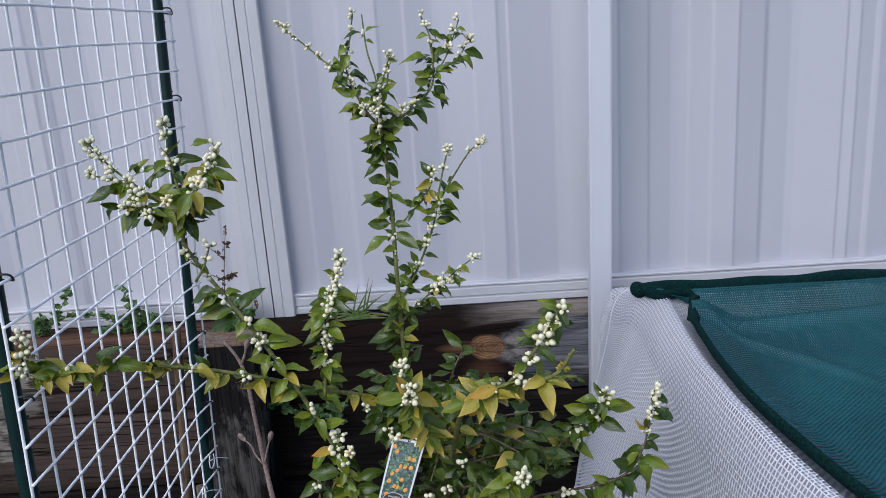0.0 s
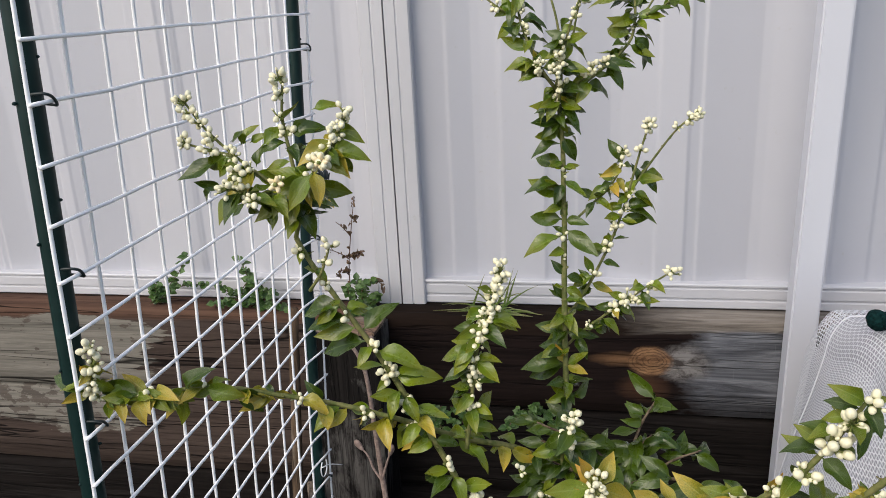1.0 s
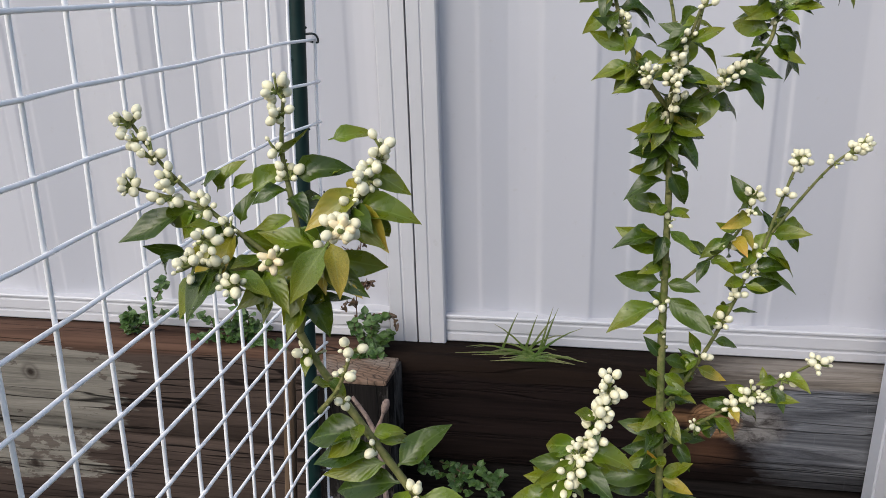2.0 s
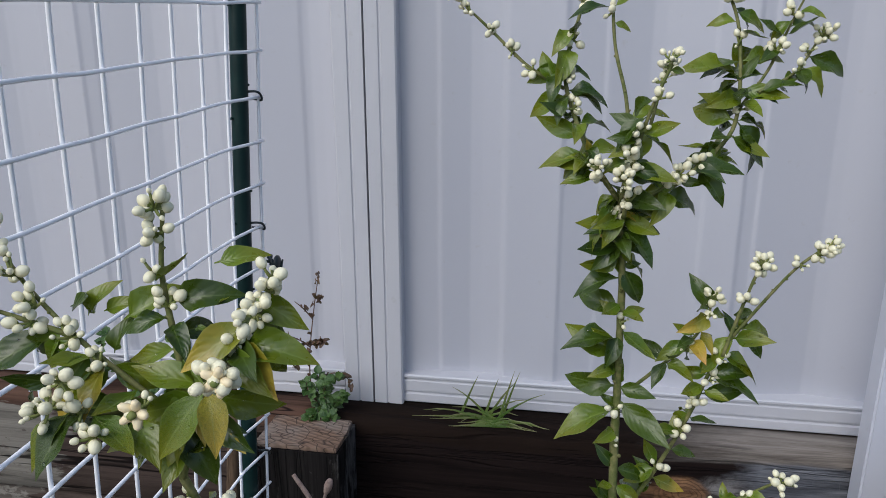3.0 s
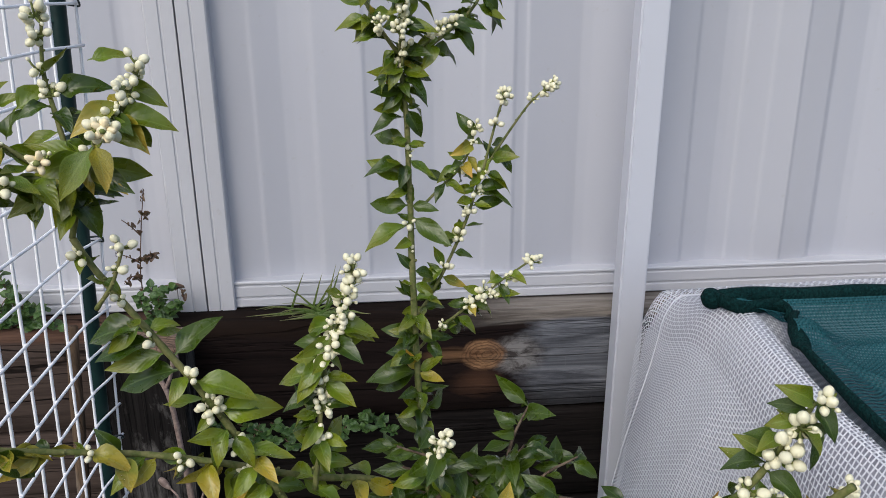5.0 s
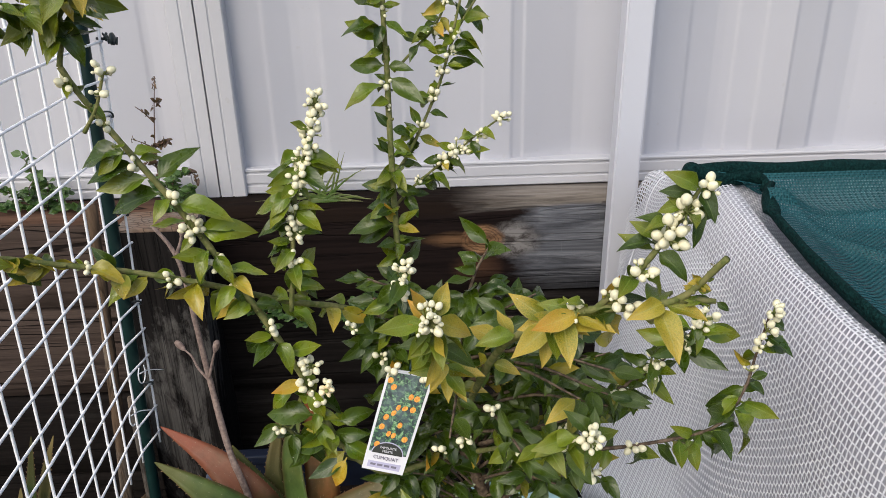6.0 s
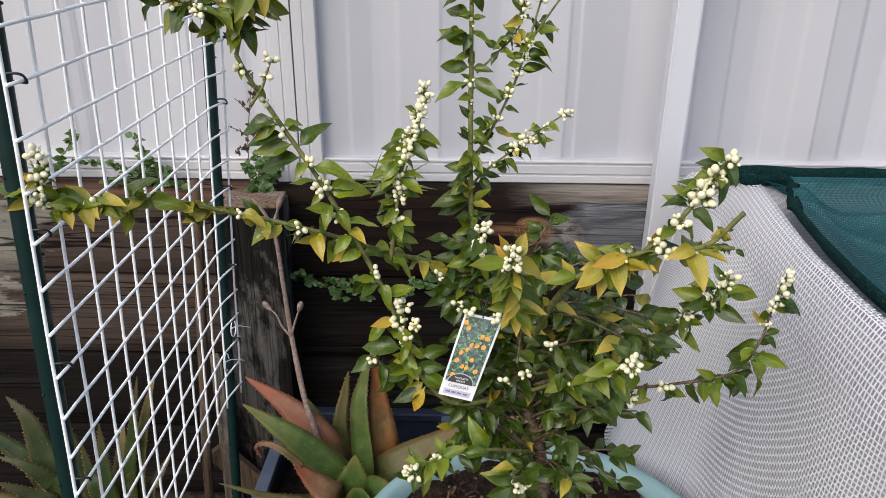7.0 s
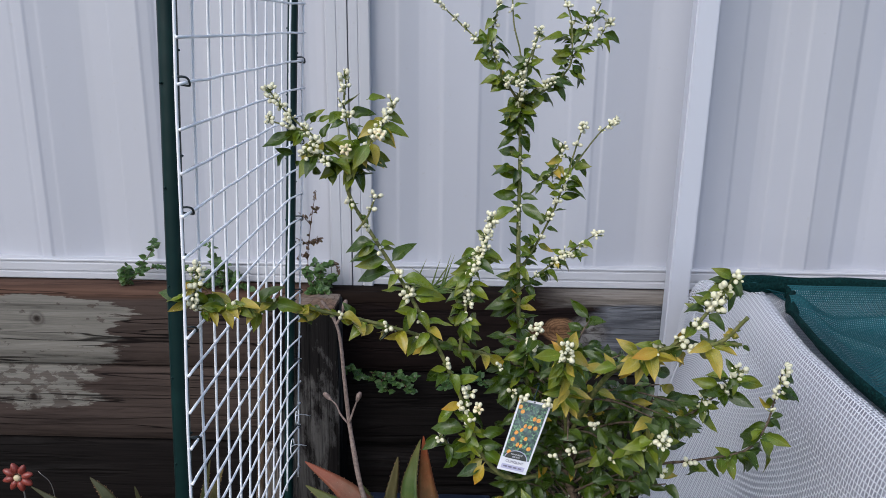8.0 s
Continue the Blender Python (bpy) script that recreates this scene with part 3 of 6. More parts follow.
stake(NEAR_Y + 0.018, 0.0160, 0.0110, "dark green plastic-coated steel stake")
stake(FAR_Y, 0.0125, 0.0095, "dark green plastic-coated steel stake")
for c in range(COLS):
    y = MESH_Y0 + PITCH * c
    line = [Vector((mesh_x(z, y) + 0.0018 * noise.noise(Vector((c * 3.1, z * 5, 0))), y + 0.0022 * noise.noise(Vector((c * 7.7, z * 4, 5))), z)) for z in [MESH_LOW + RISE * 0.5 * i for i in range(2 * MESH_ROWS)]]
    part("upright_wire", tube(bmesh.new(), line, 0.0019, 0.0019, 7), wire_white, trellis)
for r in range(MESH_ROWS):
    z = MESH_LOW + RISE * r
    line = [Vector((mesh_x(z, MESH_Y0 + PITCH * (COLS - 1) * i / 22) + 0.0038, MESH_Y0 - 0.004 + (PITCH * (COLS - 1) + 0.008) * i / 22, z + 0.024 * i / 22 + 0.0015 * noise.noise(Vector((i * 0.4, r * 2.3, 9))))) for i in range(23)]
    part("cross_wire", tube(bmesh.new(), line, 0.0019, 0.0019, 7), wire_white, trellis)


def wire_clip(y, z, off):
    x = mesh_x(z, y)
    line = smooth_line([(x - off, y - 0.004, z + 0.005), (x + 0.002, y - 0.004, z + 0.006), (x + 0.0065, y + 0.001, z + 0.003), (x + 0.006, y + 0.006, z - 0.004), (x - 0.001, y + 0.008, z - 0.004), (x - off, y + 0.006, z - 0.002)], 4)
    return part("clip", tube(bmesh.new(), line, 0.0015, 0.0012, 6), clip_black, trellis, "small black plastic clip")


for r in (2, 5, 8, 11, 14, 17, 20, 23):
    wire_clip(NEAR_Y + 0.016, MESH_LOW + RISE * r + 0.002, 0.014)
    wire_clip(FAR_Y + 0.008, MESH_LOW + RISE * r + 0.024, 0.010)
# a spare spiral clip on the far stake
bm = bmesh.new()
c = Vector((mesh_x(1.14, FAR_Y) + 0.010, FAR_Y + 0.025, 1.137))
for i in range(9):
    a = 0.6 * i
    tube(bm, [c + Vector((0.002 * i - 0.004, 0.008 * math.cos(a), 0.008 * math.sin(a))), c + Vector((0.002 * i - 0.004, 0.008 * math.cos(a + 1.6), 0.008 * math.sin(a + 1.6)))], 0.0018, 0.0012, 6)
ball(bm, c + Vector((0.008, 0, 0)), (1, 0, 0), 0.008, 0.009, 10, 5)
tube(bm, [c, c + Vector((-0.014, 0.0, 0.001))], 0.002, 0.002, 6)
part("spring_clip", bm, clip_black, trellis, "dark blue-black toothed plant clip")
# loose white ties near the foot of the mesh
bm = bmesh.new()
for base, turn in (((-0.44, 1.40, 0.60), 0.0), ((-0.445, 1.47, 0.63), 2.0)):
    b = Vector(base)
    tube(bm, smooth_line([b + Vector((0.003, 0.014 * math.cos(turn + 0.8 * i), 0.016 * math.sin(turn + 0.8 * i))) for i in range(7)], 4), 0.0011, 0.0011, 5)
    tube(bm, smooth_line([b, b + Vector((0.006, 0.02, -0.006)), b + Vector((0.02, 0.045, -0.022))], 4), 0.0012, 0.0006, 5)
part("wire_tie", bm, wire_white, trellis, "loose white plastic tie")

# a wooden stick and a broken board leaning behind the trellis
stick = thing("garden_stake", (-0.56, 1.57, 0), "rough brown wooden garden stake beside the wall post", "stake")
bm = tube(bmesh.new(), smooth_line([(-0.575, 1.56, 0.0), (-0.566, 1.57, 0.25), (-0.552, 1.60, 0.55), (-0.540, 1.635, 0.86)], 6), 0.0115, 0.010, 7, lumps=0.12)
part("shaft", bm, wood_stick, stick)
board = thing("broken_board", (-0.54, 1.62, 0), "grey split board leaning on the wall post", "board")
bm = box(-0.010, 0.010, -0.03, 0.03, 0.0, 0.46)
bmesh.ops.bevel(bm, geom=list(bm.edges), offset=0.003, segments=1, affect="EDGES")
bmesh.ops.transform(bm, matrix=pose(-0.545, 1.620, 0.0, -3, 1, 24), verts=bm.verts)
part("plank", bm, wood_split, board, smooth=False)
piece = thing("offcut", (-0.37, 1.63, 0), "short brown timber offcut leaning by the trellis foot", "board")
bm = box(-0.026, 0.026, -0.010, 0.010, 0.0, 0.30)
bmesh.ops.bevel(bm, geom=list(bm.edges), offset=0.002, segments=1, affect="EDGES")
bmesh.ops.transform(bm, matrix=pose(-0.372, 1.632, 0.017, 0, -40, 4), verts=bm.verts)
part("plank", bm, wood_stick, piece, smooth=False)

# ---- netted garden bed ----
bed = thing("netted_bed", (0.95, 1.1, 0), "garden bed draped in white insect netting and green shade cloth", "garden bed")
BED_BACK, BED_FRONT, TOP, SPLIT = 1.610, 0.42, 0.925, 0.583
# the bed's long edge as seen from above: y, x of the cloth's hem
RUN = [(1.40, 0.452), (1.30, 0.448), (1.20, 0.449), (1.10, 0.459), (1.00, 0.482), (0.90, 0.512), (0.70, 0.580), (0.42, 0.68)]


def lerp(a, b, f):
    return a + (b - a) * min(1.0, max(0.0, f))


def along(table, y):
    """Reads a table of falling y and a value, in straight runs."""
    for (ya, xa), (yb, xb) in zip(table, table[1:]):
        if y >= yb:
            return lerp(xa, xb, (ya - y) / (ya - yb))
    return table[-1][1]


def bed_top(y):
    """The top falls gently towards the near end."""
    return TOP + 0.012 - 0.15 * max(0.0, 1.44 - y)


FOOT = [(1.60, 0.300), (1.52, 0.262), (1.43, 0.245), (1.36, 0.262), (1.28, 0.300), (1.15, 0.335), (1.00, 0.375), (0.80, 0.44), (0.42, 0.56)]


def drape(u, v):
    """A point of the netting: u runs from the back to the front, v from the middle of the top over the edge and down the side."""
    y = BED_BACK + (BED_FRONT - BED_BACK) * u
    back = max(0.0, 1 - u / 0.16)
    edge_x = along(RUN, y) - 0.040 + 0.006 * math.sin(u * 5) - 0.050 * back
    hem_z = lerp(0.45, 0.02, (1.36 - y) / 0.3)
    foot_x = along(FOOT, y)
    slump = lerp(0, 1, (y - 1.45) / 0.09)
    round_z = bed_top(y) - 0.030 * slump * slump * (3 - 2 * slump)
    if v < SPLIT:
        f = v / SPLIT
        x = 1.32 + (edge_x + 0.03 - 1.32) * f
        z = round_z + 0.008 * math.sin(x * 9 + y * 5) * (1 - f) - 0.14 * math.sin(math.pi * f) ** 0.6 * min(1.0, max(0.0, (1.46 - y) / 0.08))
    else:
        f = (v - SPLIT) / (1 - SPLIT)
        bend = 1 - (1 - min(1, f / 0.12)) ** 2
        x = edge_x + 0.03 * (1 - bend) + (foot_x - edge_x) * f ** lerp(0.95, 0.85, u / 0.3)
        z = round_z - 0.025 * min(1, f / 0.12) ** 2 - (round_z - 0.025 - hem_z) * max(0, f - 0.03) / 0.97
        fold = math.sin(u * 21 + 1.2 * math.sin(f * 3)) * 0.015 + math.sin(u * 47 + f * 2) * 0.005
        x += fold * min(1, f * 1.6)
    if u < 0.03:
        z -= 0.05 * (1 - u / 0.03) ** 2
    n = 0.004 * noise.noise(Vector((x * 7, y * 7, z * 7)))
    return Vector((x + n, y, z + n))


NU, NV = 234, 292
grid = [[drape(i / NU, j / NV) for j in range(NV + 1)] for i in range(NU + 1)]


def ribbon_net(grid, half, name, material, parent, label):
    """Flat threads along both directions of a draped sheet, crossing over and under."""
    verts, faces = [], []
    nu, nv = len(grid) - 1, len(grid[0]) - 1

    def normal(i, j):
        du = grid[min(i + 1, nu)][j] - grid[max(i - 1, 0)][j]
        dv = grid[i][min(j + 1, nv)] - grid[i][max(j - 1, 0)]
        return du.normalized(), dv.normalized(), du.cross(dv).normalized()

    for along in (0, 1):
        for a in range(0, (nv if along else nu) + 1):
            last = None
            for b in range(0, (nu if along else nv) + 1):
                i, j = (b, a) if along else (a, b)
                du, dv, n = normal(i, j)
                w = dv if along else du
                p = grid[i][j] + n * 0.0005 * (1 if (i + j + along) % 2 else -1)
                verts += [p - w * half, p + w * half]
                k = len(verts)
                if last:
                    faces.append((last - 2, last - 1, k - 1, k - 2))
                last = k
    me = bpy.data.meshes.new(name)
    me.from_pydata([tuple(v) for v in verts], [], faces)
    me.materials.append(material)
    ob = new(name, me)
    ob.parent = parent
    ob.matrix_parent_inverse = parent.matrix_basis.inverted()
    return tagged(ob, label, kind="stuff")


ribbon_net(grid, 0.00088, "netting", net_white, bed, "white woven insect netting with square mesh")
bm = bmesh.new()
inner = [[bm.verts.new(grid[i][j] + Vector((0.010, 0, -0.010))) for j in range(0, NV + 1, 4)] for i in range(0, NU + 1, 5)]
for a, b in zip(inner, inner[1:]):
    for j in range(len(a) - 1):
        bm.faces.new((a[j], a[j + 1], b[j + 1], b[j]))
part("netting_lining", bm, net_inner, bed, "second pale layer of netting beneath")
# a piped seam down the back corner of the netting
part("seam", tube(bmesh.new(), [drape(0.055, 0.5 + 0.5 * i / 60) + Vector((-0.002, 0, 0.002)) for i in range(61)], 0.0013, 0.0013, 6), net_white, bed)


HEM = [(0.402, 1.455), (0.410, 1.435), (0.428, 1.418), (0.452, 1.420), (0.478, 1.420), (0.484, 1.395), (0.470, 1.365), (0.460, 1.32), (0.459, 1.25), (0.460, 1.20), (0.470, 1.10), (0.493, 1.00), (0.523, 0.90), (0.590, 0.70), (0.690, 0.43)]


def cloth_edge(y):
    return along([(1.42, 0.430)] + [(b, a) for a, b in HEM[5:]], y)


def cloth(x, y):
    """Height of the shade cloth, sagging between its hems."""
    rim = min(lerp(0, 1, (1.452 - y) / 0.055), lerp(0, 1, (x - cloth_edge(y)) / 0.09))
    sag = 0.036 * rim * rim * (3 - 2 * rim) + 0.030 * math.sin(math.pi * min(1, max(0, (x - 0.44) / 0.9))) * math.sin(math.pi * min(1, max(0, (1.46 - y) / 1.1)))
    crease = 0.012 * math.exp(-((y - 1.355 - 0.12 * (x - 0.5)) / 0.012) ** 2) + 0.010 * math.exp(-((y - 1.345 + 0.75 * (x - 0.5)) / 0.014) ** 2) * lerp(1, 0, (x - 0.62) / 0.12)
    return bed_top(y) + 0.004 - sag + crease + 0.004 * noise.noise(Vector((x * 6, y * 6, 2)))


NX, NY = 220, 340
sheet_grid = []
for j in range(NY + 1):
    y = 1.440 + (0.43 - 1.440) * j / NY
    e = cloth_edge(y)
    sheet_grid.append([Vector((e + (1.33 - e) * i / NX, y, cloth(e + (1.33 - e) * i / NX, y))) for i in range(NX + 1)])
shade = ribbon_net(sheet_grid, 0.00125, "shade_cloth", shade_green, bed, "green knitted shade cloth, sagging")
line = [Vector((0.408 + 0.93 * i / 40, 1.456 + 0.004 * math.sin(i * 0.5), bed_top(1.456) - 0.001 + 0.002 * math.sin(i * 0.9))) for i in range(41)]
bm = tube(bmesh.new(), line, 0.0138, 0.0138, 12, flat=0.8, lumps=0.03)
ball(bm, Vector((0.400, 1.454, bed_top(1.456) + 0.001)), (0.5, 0.2, -0.7), 0.034, 0.0145, 10, 6)
part("back_hem", bm, shade_hem, shade, "rolled dark green hem")
line = smooth_line([(x, y, bed_top(y) + 0.004) for x, y in HEM], 8)
part("side_hem", tube(bmesh.new(), line, 0.0110, 0.0110, 10, flat=0.5, lumps=0.012), shade_hem, shade, "rolled dark green hem")

# ---- plant pot ----
POT = Vector((0.085, 1.09, 0.0))
plant_pot = thing("plant_pot", POT, "large round pale blue-green plastic pot full of dark soil", "plant pot")


def lathe(profile, seg, at):
    bm = bmesh.new()
    rows = [[bm.verts.new(at + Vector((r * math.cos(2 * math.pi * k / seg), r * math.sin(2 * math.pi * k / seg), z))) for k in range(seg)] for r, z in profile]
    for a, b in zip(rows, rows[1:]):
        for k in range(seg):
            bm.faces.new((a[k], a[(k + 1) % seg], b[(k + 1) % seg], b[k]))
    return bm


part("shell", lathe([(0.001, 0.0), (0.175, 0.0), (0.185, 0.008), (0.225, 0.24), (0.245, 0.413), (0.247, 0.423), (0.270, 0.430), (0.2745, 0.438), (0.2745, 0.470), (0.272, 0.477), (0.266, 0.480), (0.258, 0.478), (0.252, 0.474), (0.247, 0.43), (0.240, 0.33)], 72, POT), pot_glaze, plant_pot)
bm = bmesh.new()
bmesh.ops.create_circle(bm, cap_ends=True, segments=64, radius=0.247, matrix=Matrix.Translation(POT + Vector((0, 0, 0.450))))
bmesh.ops.triangulate(bm, faces=list(bm.faces))
bmesh.ops.subdivide_edges(bm, edges=list(bm.edges), cuts=6, use_grid_fill=True)
for v in bm.verts:
    v.co.z += 0.010 * noise.noise(v.co * 22) + 0.006 * noise.noise(v.co * 60)
part("soil", bm, potting_soil, plant_pot, "dark crumbly potting mix")
rnd = random.Random(11)
verts, faces = [], []
for i in range(1100):
    a, r = rnd.uniform(0, 2 * math.pi), 0.235 * math.sqrt(rnd.random())
    c = POT + Vector((r * math.cos(a), r * math.sin(a), 0.456 + 0.010 * rnd.random()))
    m = Matrix.LocRotScale(c, Euler([rnd.uniform(-0.5, 0.5), rnd.uniform(-0.5, 0.5), rnd.uniform(0, 6)]), Vector((rnd.uniform(0.002, 0.009), rnd.uniform(0.0012, 0.0032), rnd.uniform(0.001, 0.0025))))
    k0 = len(verts)
    verts += [tuple(m @ Vector(p)) for p in ((-1, -1, 0), (1, -0.6, 0), (0.8, 1, 0), (-0.9, 0.7, 0), (-0.7, -0.6, 1), (0.8, -0.4, 1), (0.6, 0.7, 1), (-0.7, 0.5, 1))]
    faces += [tuple(k0 + q for q in f) for f in ((0, 1, 5, 4), (1, 2, 6, 5), (2, 3, 7, 6), (3, 0, 4, 7), (4, 5, 6, 7))]
me = bpy.data.meshes.new("mulch")
me.from_pydata(verts, [], faces)
k = Mat("loose_bark", (0.06, 0.035, 0.02), 0.9, spec=0.2)
k.plug(k.ramp(k.n.new("ShaderNodeNewGeometry").outputs["Random Per Island"], (0.0, (0.012, 0.007, 0.005)), (0.6, (0.05, 0.028, 0.018)), (1.0, (0.19, 0.125, 0.08))), "Base Color")
me.materials.append(k.m)
chips = new("mulch", me)
chips.parent, chips.matrix_parent_inverse = plant_pot, plant_pot.matrix_basis.inverted()
tagged(chips, "loose bark chips on the soil", kind="stuff")

# ---- citrus tree ----
tree = thing("cumquat_tree", (0.086, 1.100, 0.424), "young cumquat tree covered in white flower buds, in a pot", "tree")


def leaf_mesh(name, material, curl, fold, width, wave, round_tip=0.0):
    """A pointed leaf one unit long, folded along its midrib and bent down."""
    bm = bmesh.new()
    uv = bm.loops.layers.uv.new("UVMap")
    n, rows = 9, []
    for i in range(n + 1):
        f = i / n
        s = max(0.0, (f - 0.10) / 0.90)
        w = width * 3.6 * s ** 0.80 * (1 - s) ** 1.24 if 0 < s < 1 else 0
        w = max(w, 0.012 if f < 0.11 else 0.004)
        y = math.sin(curl * f) / curl if abs(curl) > 0.01 else f
        z = -(1 - math.cos(curl * f)) / curl if abs(curl) > 0.01 else 0
        row = []
        for u in (-1, -0.55, 0, 0.55, 1):
            lift = fold * abs(u) * w + wave * w * math.sin(f * 11 + u * 2) * abs(u)
            turn = 0.5 * wave * 4 * (f - 0.3)
            row.append((bm.verts.new((u * w * math.cos(turn) - lift * math.sin(turn), y, z + lift * math.cos(turn) + u * w * math.sin(turn))), 0.5 + u * 0.5, f))
        rows.append(row)
    for a, b in zip(rows, rows[1:]):
        for i in range(4):
            q = (a[i], a[i + 1], b[i + 1], b[i])
            fc = bm.faces.new([t[0] for t in q])
            for lp, t in zip(fc.loops, q):
                lp[uv].uv = (t[1], t[2])
    me = bpy.data.meshes.new(name)
    bm.to_mesh(me)
    bm.free()
    me.materials.append(material)
    me.shade_smooth()
    return me


SHAPES = ((0.7, 0.42, 0.222, 0.20), (1.0, 0.60, 0.236, 0.28), (-0.30, 0.35, 0.204, 0.18), (1.3, 0.48, 0.226, 0.34))
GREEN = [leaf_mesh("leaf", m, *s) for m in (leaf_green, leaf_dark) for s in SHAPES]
YELLOW = [leaf_mesh("leaf", m, *s) for m in (leaf_yellow, leaf_yellow, leaf_yellow, leaf_orange) for s in SHAPES[:3]]
rnd = random.Random(5)


def leaf_pose(base, d, length, roll=0.0, face=(0.0, -0.74, 0.67)):
    y = d.normalized()
    z = Vector(face)
    z = (z - y * z.dot(y))
    z = z.normalized() if z.length > 0.15 else y.orthogonal().normalized()
    x = y.cross(z)
    m = Matrix((x, y, z)).transposed().to_4x4()
    return Matrix.Translation(base) @ m @ Matrix.Rotation(roll, 4, "Y") @ Matrix.Scale(length, 4)


LEAVES = []


def add_leaf(parent, meshes, base, d, length, roll=None):
    """Notes a leaf of the tree, unless it would hang before the printed label."""
    c = base + d.normalized() * length * 0.5
    low = 0.772 + 0.62 * (1.03 - c.y)
    if -0.056 < c.x < 0.036 and 0.90 < c.y < 1.062 and low < c.z < low + 0.105:
        return
    LEAVES.append((rnd.choice(meshes), leaf_pose(base, d, length, rnd.gauss(0, 0.4) if roll is None else roll)))


BUDS = []


def bud_cluster(parent, at, d, count, size=1.0, open_flower=False):
    """A loose head of round white buds on short green stalks."""
    bm = bmesh.new()
    d = Vector(d).normalized()
    if at.x < -0.15 and at.z > 1.12:
        size *= 0.90
    elif at.z > 1.12:
        size *= 0.87
    taken = []
    for i in range(count):
        for tries in range(12):
            w = Vector((rnd.gauss(0, 1), rnd.gauss(0, 1) - 0.25, rnd.gauss(0, 1) + 0.15)).normalized()
            reach = (0.0026 + 0.0019 * count ** 0.5 * rnd.uniform(0.5, 1.2)) * size
            c = at + w * reach + d * reach * 0.35
            r = rnd.choice((0.0014, 0.0020, 0.0025, 0.0029, 0.0031, 0.0033, 0.0035)) * size
            if all((c - q).length > (r + s) * 0.8 for q, s in taken):
                break
        taken.append((c, r))
        out = (c - at).normalized()
        tube(bm, [at, at + (c - at) * 0.55 + Vector((0, 0, -0.0006)), c - out * r * 0.7], 0.0009, 0.0007, 5, mat=1)
        ball(bm, c - out * r * 0.95, out, r * 0.8, r * 0.55, 6, 4, mat=1)
        BUDS.append((c, out, r))
    if open_flower:
        c = at + Vector((0, -0.009, 0.001))
        for i in range(5):
            a = i * 1.257
            ball(bm, c + Vector((math.cos(a) * 0.004, 0.0, math.sin(a) * 0.004)), (math.cos(a), -0.6, math.sin(a)), 0.009, 0.0025, 6, 4, mat=2)
        ball(bm, c + Vector((0, -0.002, 0)), (0, -1, 0), 0.005, 0.0022, 6, 4, mat=1)
    return part("flower_stalk", bm, [bark_green, bud_green, petal_cream], parent)


def branch(name, points, r0, r1, leaves=(), buds=(), fill=(), sorts=None, droop=False, bark=None):
    """A limb with its leaves, each (place along it, angle in the upright plane, length in cm, yellow), its bud heads (place, count), and scattered leaves (from, to, count, shortest, longest)."""
    line = smooth_line(points, 10)
    n = len(line) - 1
    bm = tube(bmesh.new(), line, r0, r1, 8, lumps=0.16)
    for i in range(4, n, 3):
        if rnd.random() < (0.1 if r0 > 0.007 else 0.6):
            r = r0 + (r1 - r0) * i / n
            a = rnd.uniform(0, 6.28)
            ball(bm, line[i] + Vector((math.cos(a) * r, -abs(math.sin(a)) * r, 0)), (math.cos(a), -0.5, 0.4), r * 1.3 + 0.001, r * 0.45 + 0.0004, 5, 4)
    part(name, bm, bark or (bark_brown if r0 > 0.007 else bark_green), tree)

    def at(s):
        return line[min(n, round(s * n))], (line[min(n, round(s * n) + 1)] - line[max(0, round(s * n) - 1)]).normalized()

    for s, angle, size, *more in leaves:
        p, t = at(s)
        dx, dz = more[1:3] if len(more) > 2 else (0, 0)
        base = p + Vector((dx / 100, 0, dz / 100))
        a = radians(angle)
        depth = rnd.uniform(-0.45, 0.25)
        d = Vector((math.cos(a), depth, math.sin(a)))
        add_leaf(tree, YELLOW if more and more[0] else GREEN, base, d, size / 100 * math.sqrt(1 + depth * depth) * 1.14)
    for s0, s1, count, low, high in fill:
        for q in range(count):
            p, t = at(rnd.uniform(s0, s1))
            a = rnd.uniform(0, 2 * math.pi)
            d = Vector((math.cos(a), 0.9 * math.sin(a) - 0.25, rnd.uniform(-1.1, 0.1) if droop else rnd.uniform(-0.75, 0.45)))
            add_leaf(tree, sorts or (YELLOW if rnd.random() < 0.04 else GREEN), p, d, rnd.uniform(low, high))
    for s, count in buds:
        p, t = at(s)
        bud_cluster(tree, p + Vector((rnd.uniform(-0.003, 0.003), -0.003, 0.001)), t + Vector((0, -0.3, 0.2)), count + count // 2)
    return line


